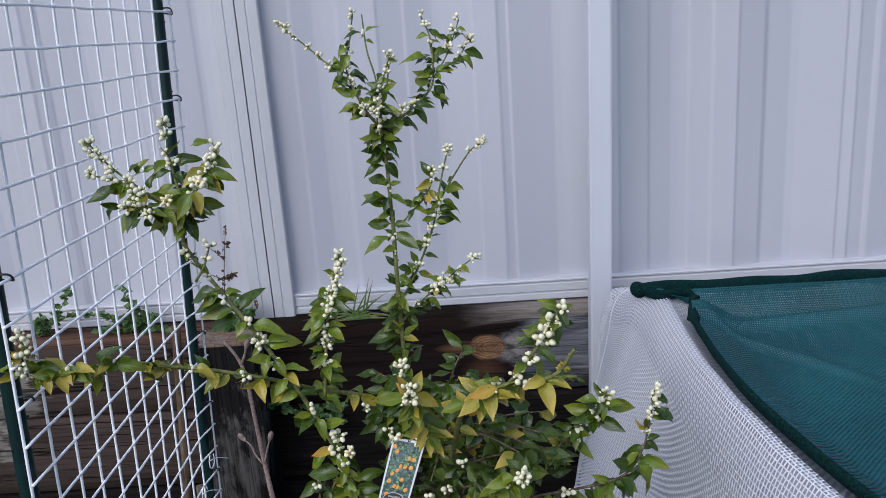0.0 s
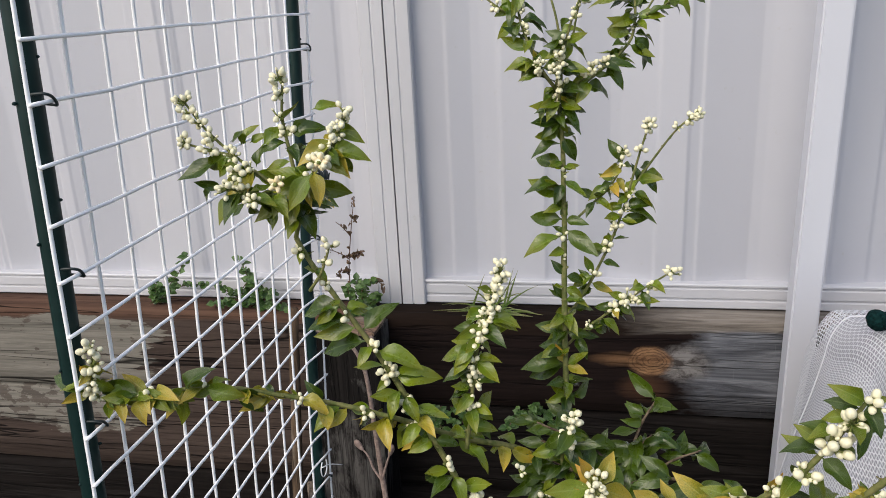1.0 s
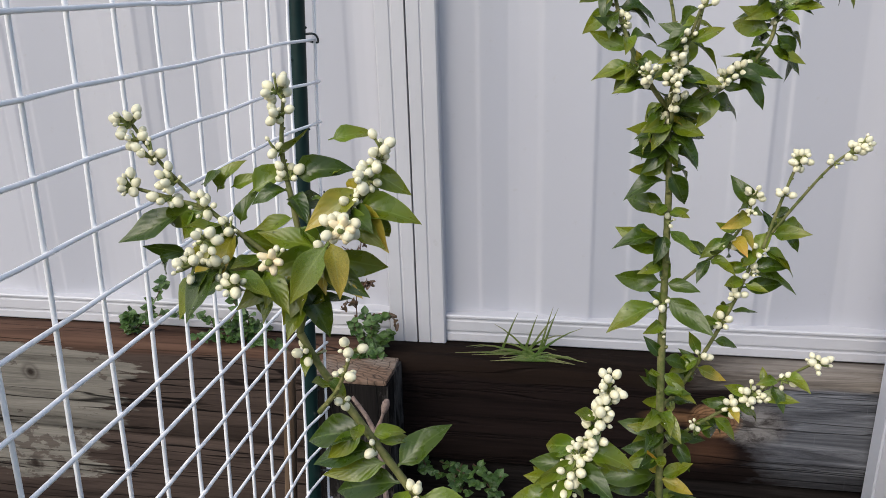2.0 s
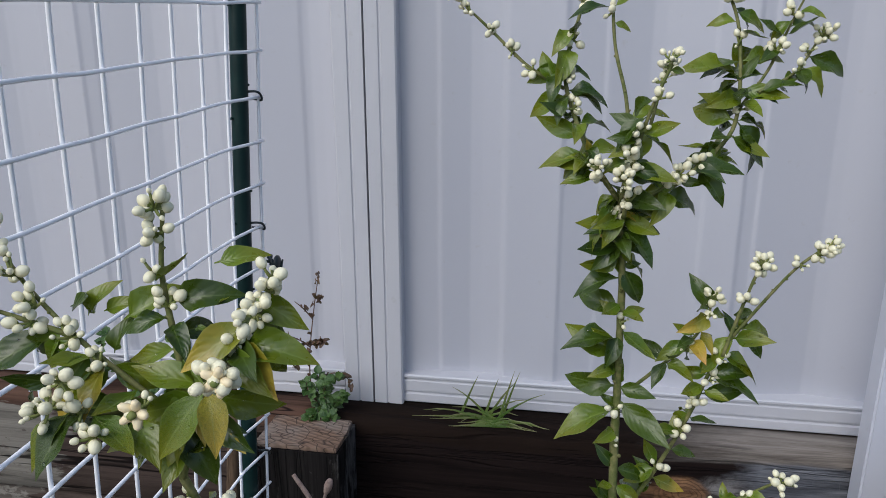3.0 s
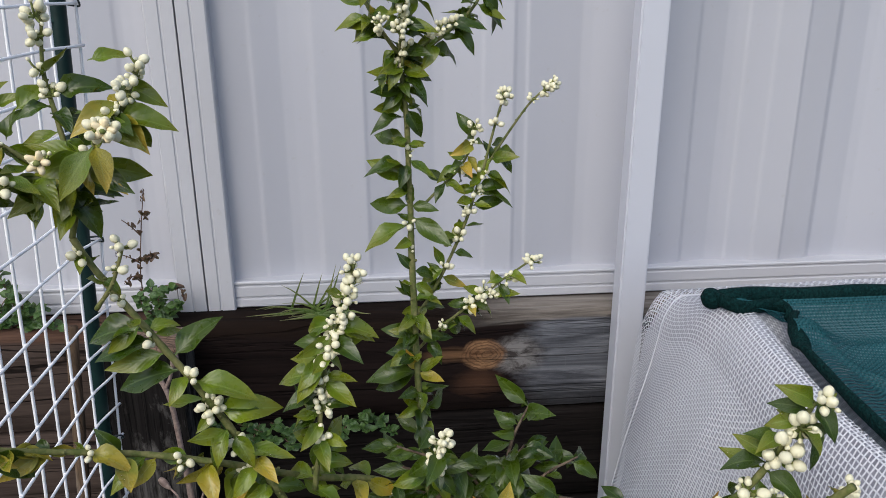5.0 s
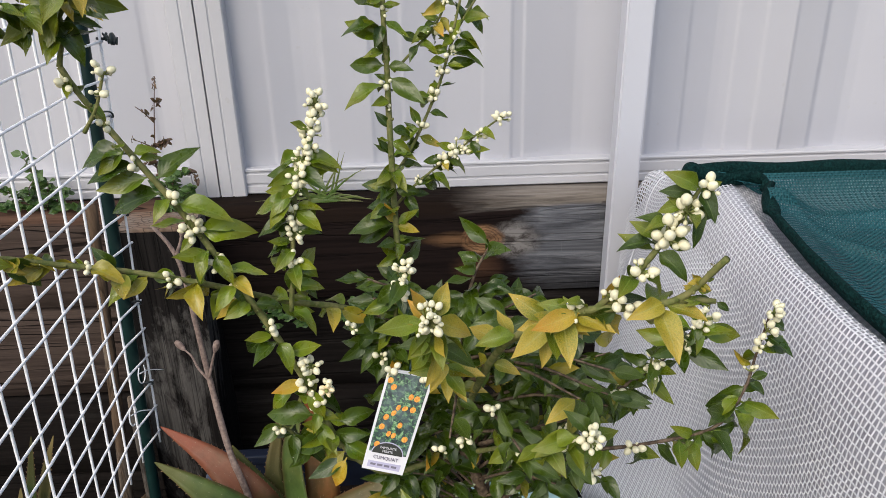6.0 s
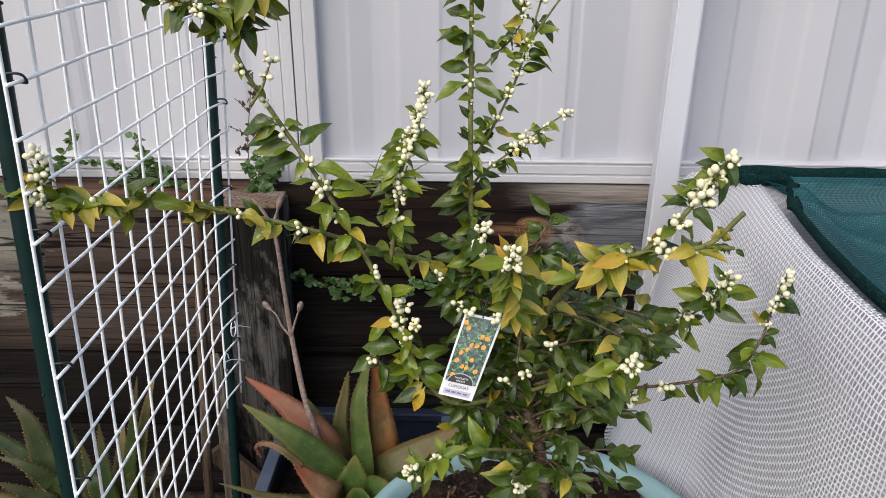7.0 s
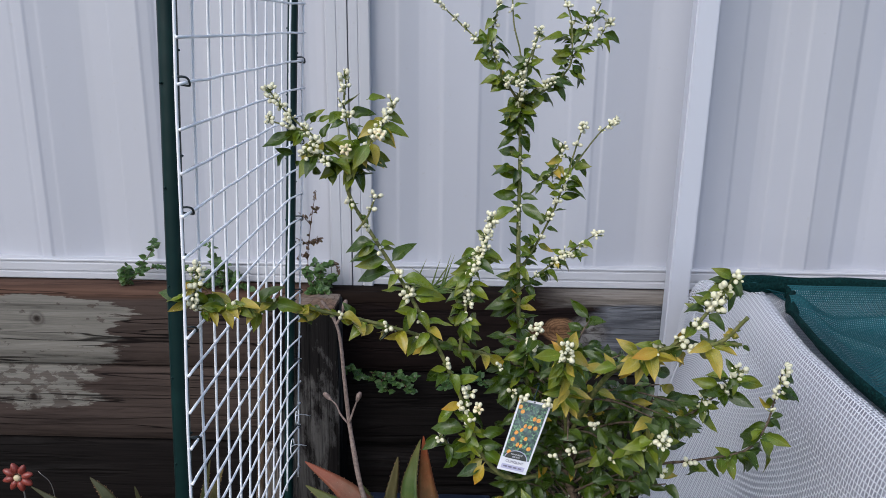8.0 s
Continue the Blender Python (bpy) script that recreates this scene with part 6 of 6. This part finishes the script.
for pts, w, m, face in (
    ([A0 + Vector((-0.02, 0.03, 0)), (-0.277, 1.40, 0.425), (-0.338, 1.43, 0.484), (-0.430, 1.47, 0.527)], 0.085, aloe_red, (0.3, -0.8, 0.4)),
    ([A0 + Vector((-0.01, -0.03, 0)), (-0.241, 1.335, 0.405), (-0.296, 1.335, 0.472), (-0.346, 1.345, 0.510), (-0.407, 1.37, 0.535)], 0.078, aloe_green, (0.35, -0.7, 0.6)),
    ([A0 + Vector((-0.01, 0.04, 0)), (-0.250, 1.41, 0.399), (-0.285, 1.44, 0.440), (-0.316, 1.46, 0.491)], 0.060, aloe_green, (0.5, -0.8, 0.4)),
    ([A0 + Vector((0.02, 0.0, 0)), (-0.199, 1.37, 0.405), (-0.207, 1.40, 0.504), (-0.201, 1.42, 0.551), (-0.187, 1.43, 0.606)], 0.060, aloe_green, (-0.6, -1, 0.1)),
    ([A0 + Vector((0.03, 0.03, 0)), (-0.167, 1.405, 0.420), (-0.176, 1.432, 0.506), (-0.182, 1.445, 0.606)], 0.072, aloe_orange, (0.3, -1, 0.15)),
    ([A0 + Vector((-0.01, 0.06, 0)), (-0.252, 1.45, 0.433), (-0.244, 1.47, 0.493), (-0.237, 1.48, 0.537)], 0.035, aloe_olive, (0.2, -1, 0)),
    ([A0 + Vector((0.03, 0.0, 0)), (-0.150, 1.37, 0.408), (-0.070, 1.385, 0.446), (0.010, 1.40, 0.476), (0.090, 1.40, 0.500)], 0.064, aloe_tan, (-0.1, -0.7, 0.7)),
    ([A0 + Vector((0, -0.03, 0)), (-0.267, 1.31, 0.378), (-0.348, 1.28, 0.412), (-0.428, 1.27, 0.446)], 0.026, aloe_olive, (0.1, -0.3, 0.95)),
    ([A0 + Vector((0.0, -0.05, 0.01)), (-0.240, 1.29, 0.402), (-0.275, 1.29, 0.438), (-0.308, 1.29, 0.480)], 0.066, aloe_red, (0.3, -0.6, 0.7)),
    ([(-0.290, 1.29, 0.468), (-0.315, 1.29, 0.494), (-0.339, 1.30, 0.502), (-0.362, 1.305, 0.501), (-0.372, 1.31, 0.488), (-0.365, 1.31, 0.467)], 0.012, aloe_red, (0.1, -0.5, 0.85)),
    ([A0 + Vector((0.01, -0.03, 0)), (-0.212, 1.325, 0.395), (-0.209, 1.325, 0.428), (-0.207, 1.33, 0.462)], 0.088, aloe_green, (-0.1, -1, 0.25)),
    ([A0 + Vector((0.03, -0.04, 0)), (-0.182, 1.31, 0.400), (-0.155, 1.28, 0.432), (-0.128, 1.25, 0.448)], 0.066, aloe_green, (-0.2, -0.7, 0.7)),
    ([A0 + Vector((0.03, -0.05, 0)), (-0.196, 1.30, 0.392), (-0.180, 1.27, 0.412), (-0.165, 1.25, 0.420)], 0.06, aloe_green, (-0.1, -0.9, 0.4)),
):
    aloe_leaf(aloe, pts, w, m, face)

# a bare dormant shoot with fat buds rising beside the aloe
shoot = thing("bare_shoot", (-0.272, 1.39, 0.316), "bare pale brown dormant shoot with pointed buds", "sapling")
part("stem", tube(bmesh.new(), smooth_line([(-0.269, 1.39, 0.316), (-0.284, 1.40, 0.435), (-0.309, 1.42, 0.514), (-0.332, 1.455, 0.618), (-0.342, 1.465, 0.713), (-0.350, 1.47, 0.803), (-0.363, 1.475, 0.843), (-0.387, 1.48, 0.877)], 8), 0.0062, 0.0026, 8, lumps=0.16), stalk_bark, shoot)
for pts, r in (([(-0.334, 1.455, 0.623), (-0.352, 1.47, 0.635), (-0.363, 1.48, 0.652), (-0.377, 1.49, 0.660)], 0.0022), ([(-0.333, 1.455, 0.625), (-0.324, 1.453, 0.653), (-0.315, 1.45, 0.678)], 0.0026), ([(-0.357, 1.473, 0.828), (-0.347, 1.47, 0.848), (-0.342, 1.47, 0.863)], 0.003)):
    bm = tube(bmesh.new(), smooth_line(pts, 5), r, r * 0.6, 7, lumps=0.15)
    tipv = Vector(pts[-1])
    dirv = (tipv - Vector(pts[-2])).normalized()
    ball(bm, tipv + dirv * 0.008, dirv, 0.026, 0.0052, 8, 6, blunt=-0.3)
    part("side_shoot", bm, stalk_bark, shoot)

# ---- aloes behind the trellis ----
def small_aloe(at, leaves, label):
    """leaves: for each its points after the base, its width and its material."""
    ob = thing("aloe", at, label, "aloe", "aloes along the wall")
    b = Vector(at)
    for points, width, material in leaves:
        line = [Vector(p) for p in points]
        start = b.lerp(line[0], 0.1) if line[0].z < 0.3 else Vector((0.6 * b.x + 0.4 * line[0].x, b.y, 0.12))
        aloe_leaf(ob, [start] + line, width, material, (-(line[-1].x - b.x) * 3, -0.8, 0.5), teeth=26)
    return ob


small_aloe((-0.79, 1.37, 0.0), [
    ([(-0.784, 1.38, 0.331), (-0.805, 1.40, 0.419), (-0.824, 1.41, 0.471), (-0.860, 1.42, 0.508)], 0.062, aloe_shaded),
    ([(-0.770, 1.37, 0.320), (-0.784, 1.365, 0.366), (-0.815, 1.36, 0.402), (-0.860, 1.36, 0.420)], 0.042, aloe_shaded),
    ([(-0.780, 1.36, 0.290), (-0.814, 1.35, 0.345), (-0.862, 1.34, 0.380)], 0.048, aloe_shaded),
    ([(-0.800, 1.39, 0.330), (-0.872, 1.40, 0.420), (-0.978, 1.41, 0.490)], 0.055, aloe_shaded),
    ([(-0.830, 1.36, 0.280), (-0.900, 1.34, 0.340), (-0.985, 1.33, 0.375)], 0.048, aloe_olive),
], "green aloe with curved toothed leaves beside the trellis, shade in its colour")
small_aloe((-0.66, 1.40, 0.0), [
    ([(-0.651, 1.40, 0.318), (-0.628, 1.41, 0.455), (-0.610, 1.42, 0.555)], 0.040, aloe_shaded),
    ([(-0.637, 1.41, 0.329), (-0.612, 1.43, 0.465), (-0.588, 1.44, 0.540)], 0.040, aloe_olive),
    ([(-0.680, 1.38, 0.324), (-0.684, 1.39, 0.401), (-0.686, 1.40, 0.467)], 0.040, aloe_shaded),
    ([(-0.698, 1.38, 0.314), (-0.714, 1.39, 0.363), (-0.726, 1.40, 0.423)], 0.040, aloe_shaded),
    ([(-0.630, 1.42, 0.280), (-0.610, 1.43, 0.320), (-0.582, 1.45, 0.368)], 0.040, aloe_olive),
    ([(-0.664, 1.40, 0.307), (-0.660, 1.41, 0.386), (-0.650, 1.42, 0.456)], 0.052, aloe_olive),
    ([(-0.715, 1.40, 0.300), (-0.745, 1.41, 0.400), (-0.770, 1.42, 0.490)], 0.050, aloe_shaded),
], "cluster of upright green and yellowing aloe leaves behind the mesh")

# ---- red flower ornament ----
orn = thing("flower_ornament", (-1.03, 1.46, 0.0), "small red painted flower ornament on a thin wire", "garden ornament")
k = Mat("red_paint", (0.30, 0.035, 0.02), 0.35)
k.plug(k.mix(k.ramp(k.noise(40, 4), (0.45, 0.0), (0.7, 0.7)), (0.23, 0.045, 0.032), (0.10, 0.018, 0.014)), "Base Color")
red_paint = k.m
cream = Mat("cream_paint", (0.62, 0.50, 0.30), 0.5).m
wire_grey = Mat("thin_wire", (0.30, 0.29, 0.27), 0.4, 0.6).m
FC = Vector((-1.028, 1.45, 0.487))
part("wire", tube(bmesh.new(), smooth_line([(-1.03, 1.46, 0.0), (-1.02, 1.46, 0.25), FC + Vector((0, 0.006, 0))], 8), 0.0016, 0.0016, 6), wire_grey, orn)
for i in range(8):
    a = 2 * math.pi * i / 8 + 0.25
    bm = bmesh.new()
    d = Vector((math.cos(a), -0.12, math.sin(a)))
    ball(bm, FC + d * 0.021, d, 0.026, 0.0078, 9, 7, blunt=0.25)
    part("petal", bm, red_paint, orn)
bm = bmesh.new()
ball(bm, FC + Vector((0, -0.006, 0)), (0, -1, 0), 0.010, 0.0078, 12, 7)
part("centre", bm, cream, orn, "cream painted centre")
part("tendril", tube(bmesh.new(), smooth_line([(-0.985, 1.47, 0.0), (-0.975, 1.47, 0.30), (-0.965, 1.46, 0.45), (-0.985, 1.45, 0.50)], 6), 0.0012, 0.0007, 5), wire_grey, orn)

# ---- weeds on the sleepers ----
WEED = [leaf_mesh("weed_leaf", weed_leaf, 0.6, 0.2, 0.38, 0.1), leaf_mesh("weed_leaf", weed_leaf, 0.2, 0.3, 0.40, 0.1)]
DRY = [leaf_mesh("weed_leaf", weed_dry, 2.6, 1.0, 0.34, 0.9), leaf_mesh("weed_leaf", weed_dry, -2.2, 0.9, 0.30, 0.8)]


def weed(label, stems, size, density, meshes, group="weeds on the wall", spread=0.6, stem_mat=weed_stem):
    ob = thing("weed", stems[0][0], label, "weed", group)
    for pts in stems:
        line = smooth_line(pts, 6)
        part("stem", tube(bmesh.new(), line, 0.0013, 0.0007, 5), stem_mat, ob)
        for i in range(1, len(line)):
            for q in range(density):
                if rnd.random() < spread:
                    a = rnd.uniform(0, 6.28)
                    d = Vector((math.cos(a), math.sin(a) * 0.7 - 0.35, rnd.uniform(-0.2, 0.7)))
                    lf = new("leaf", rnd.choice(meshes))
                    lf.parent, lf.matrix_parent_inverse = ob, ob.matrix_basis.inverted()
                    lf.matrix_basis = leaf_pose(line[i], d, size * rnd.uniform(0.6, 1.25), rnd.gauss(0, 0.5))
    return ob


weed("green creeping weed on the sleeper edge", [[(-0.925, 1.80, 0.80), (-0.90, 1.795, 0.835), (-0.865, 1.79, 0.872), (-0.842, 1.79, 0.908)], [(-0.93, 1.79, 0.80), (-0.88, 1.78, 0.838), (-0.83, 1.78, 0.85), (-0.79, 1.78, 0.848)], [(-0.92, 1.79, 0.80), (-0.92, 1.78, 0.83), (-0.915, 1.78, 0.85)]], 0.0165, 5, WEED)
weed("bushy green weed growing behind the mesh", [[(-0.70, 1.80, 0.80), (-0.70, 1.79, 0.85), (-0.715, 1.79, 0.905)], [(-0.69, 1.79, 0.80), (-0.74, 1.78, 0.83), (-0.765, 1.78, 0.85)], [(-0.68, 1.79, 0.80), (-0.66, 1.78, 0.83), (-0.64, 1.77, 0.835)], [(-0.70, 1.78, 0.80), (-0.71, 1.77, 0.84), (-0.69, 1.77, 0.87)], [(-0.69, 1.78, 0.80), (-0.675, 1.77, 0.84), (-0.67, 1.77, 0.86)], [(-0.71, 1.78, 0.80), (-0.75, 1.77, 0.815), (-0.78, 1.77, 0.812)], [(-0.67, 1.78, 0.80), (-0.64, 1.765, 0.812), (-0.615, 1.76, 0.808)]], 0.018, 5, WEED)
weed("dark green weed clump at the fence post", [[(-0.455, 1.80, 0.80), (-0.45, 1.79, 0.83), (-0.46, 1.78, 0.865)], [(-0.45, 1.79, 0.80), (-0.425, 1.775, 0.825), (-0.41, 1.77, 0.84)], [(-0.455, 1.79, 0.80), (-0.475, 1.78, 0.83), (-0.48, 1.78, 0.85)], [(-0.45, 1.785, 0.80), (-0.44, 1.76, 0.81), (-0.43, 1.75, 0.80)], [(-0.45, 1.785, 0.80), (-0.445, 1.77, 0.85), (-0.425, 1.77, 0.87)], [(-0.45, 1.785, 0.80), (-0.46, 1.76, 0.805), (-0.47, 1.75, 0.79)]], 0.0165, 6, WEED)
weed("dry reddish-brown weed stalk with shrivelled leaves", [[(-0.478, 1.80, 0.80), (-0.480, 1.80, 0.88), (-0.468, 1.80, 0.97), (-0.456, 1.80, 1.035)], [(-0.470, 1.80, 0.955), (-0.484, 1.795, 0.975), (-0.496, 1.79, 0.988)], [(-0.462, 1.80, 0.985), (-0.455, 1.795, 0.992), (-0.446, 1.79, 1.000)], [(-0.477, 1.80, 0.905), (-0.492, 1.795, 0.918), (-0.510, 1.79, 0.928)], [(-0.476, 1.80, 0.910), (-0.458, 1.79, 0.920), (-0.446, 1.785, 0.924)], [(-0.480, 1.80, 0.87), (-0.490, 1.79, 0.885), (-0.502, 1.785, 0.872)], [(-0.474, 1.80, 0.83), (-0.44, 1.79, 0.865), (-0.412, 1.785, 0.862), (-0.405, 1.785, 0.845)]], 0.0135, 2, DRY, spread=0.42)
weed("small-leaved weed rooted between two sleepers", [[(-0.40, 1.757, 0.602), (-0.385, 1.735, 0.615), (-0.37, 1.72, 0.63)], [(-0.36, 1.757, 0.602), (-0.345, 1.73, 0.60), (-0.32, 1.715, 0.605)], [(-0.33, 1.757, 0.602), (-0.29, 1.735, 0.60), (-0.25, 1.72, 0.585)], [(-0.27, 1.757, 0.602), (-0.24, 1.73, 0.60), (-0.215, 1.715, 0.61)], [(-0.26, 1.757, 0.601), (-0.24, 1.735, 0.575), (-0.215, 1.72, 0.572)], [(-0.29, 1.757, 0.601), (-0.30, 1.735, 0.58), (-0.28, 1.72, 0.57)]], 0.0165, 3, WEED, spread=0.75, stem_mat=weed_stem)
weed("small-leaved weed hanging from the joint of the sleepers", [[(-0.13, 1.757, 0.602), (-0.11, 1.73, 0.60), (-0.085, 1.715, 0.60)], [(-0.12, 1.757, 0.602), (-0.14, 1.73, 0.59), (-0.15, 1.715, 0.58)], [(-0.10, 1.757, 0.602), (-0.07, 1.735, 0.605), (-0.045, 1.72, 0.59)], [(-0.10, 1.757, 0.602), (-0.09, 1.73, 0.62), (-0.1, 1.715, 0.635)]], 0.0165, 3, WEED, spread=0.75)

tuft = thing("grass_tuft", (-0.17, 1.79, 0.80), "tuft of thin green grass on top of the sleeper", "grass")
for i in range(34):
    a = (0.35 if i % 6 == 0 else rnd.choice((-1, 1)) * rnd.uniform(0.75, 1.45)) + rnd.gauss(0, 0.2)
    lng = rnd.uniform(0.09, 0.14) if i % 6 == 0 else rnd.uniform(0.05, 0.115)
    b = Vector((-0.175 + rnd.gauss(0, 0.025), 1.792 + rnd.uniform(-0.02, 0.01), 0.80))
    line = [b + Vector((math.sin(a) * lng * f, -0.006 * f - 0.006 * f * f, math.cos(a) * lng * f - abs(math.sin(a)) * 0.045 * f * f)) for f in (0, 0.25, 0.5, 0.75, 1.0)]
    line = [Vector((p.x, p.y, max(p.z, 0.803))) if p.y > 1.76 else p for p in line]
    bm = bmesh.new()
    uv = bm.loops.layers.uv.new("UVMap")
    rows = []
    for j, p in enumerate(line):
        w = 0.0021 * (1 - (j / 4) ** 1.6) + 0.0002
        d = (line[min(j + 1, 4)] - line[max(j - 1, 0)]).normalized()
        x = d.cross(Vector((0, 1, 0))).normalized()
        rows.append([(bm.verts.new(p + x * w * u + Vector((0, -0.0006 * (1 - abs(u)), 0))), (u + 1) / 2, j / 4) for u in (-1, 0, 1)])
    for p, q in zip(rows, rows[1:]):
        for u in range(2):
            quad = (p[u], p[u + 1], q[u + 1], q[u])
            f = bm.faces.new([t[0] for t in quad])
            for lp, t in zip(f.loops, quad):
                lp[uv].uv = t[1:]
    part("blade", bm, grass_blade, tuft)
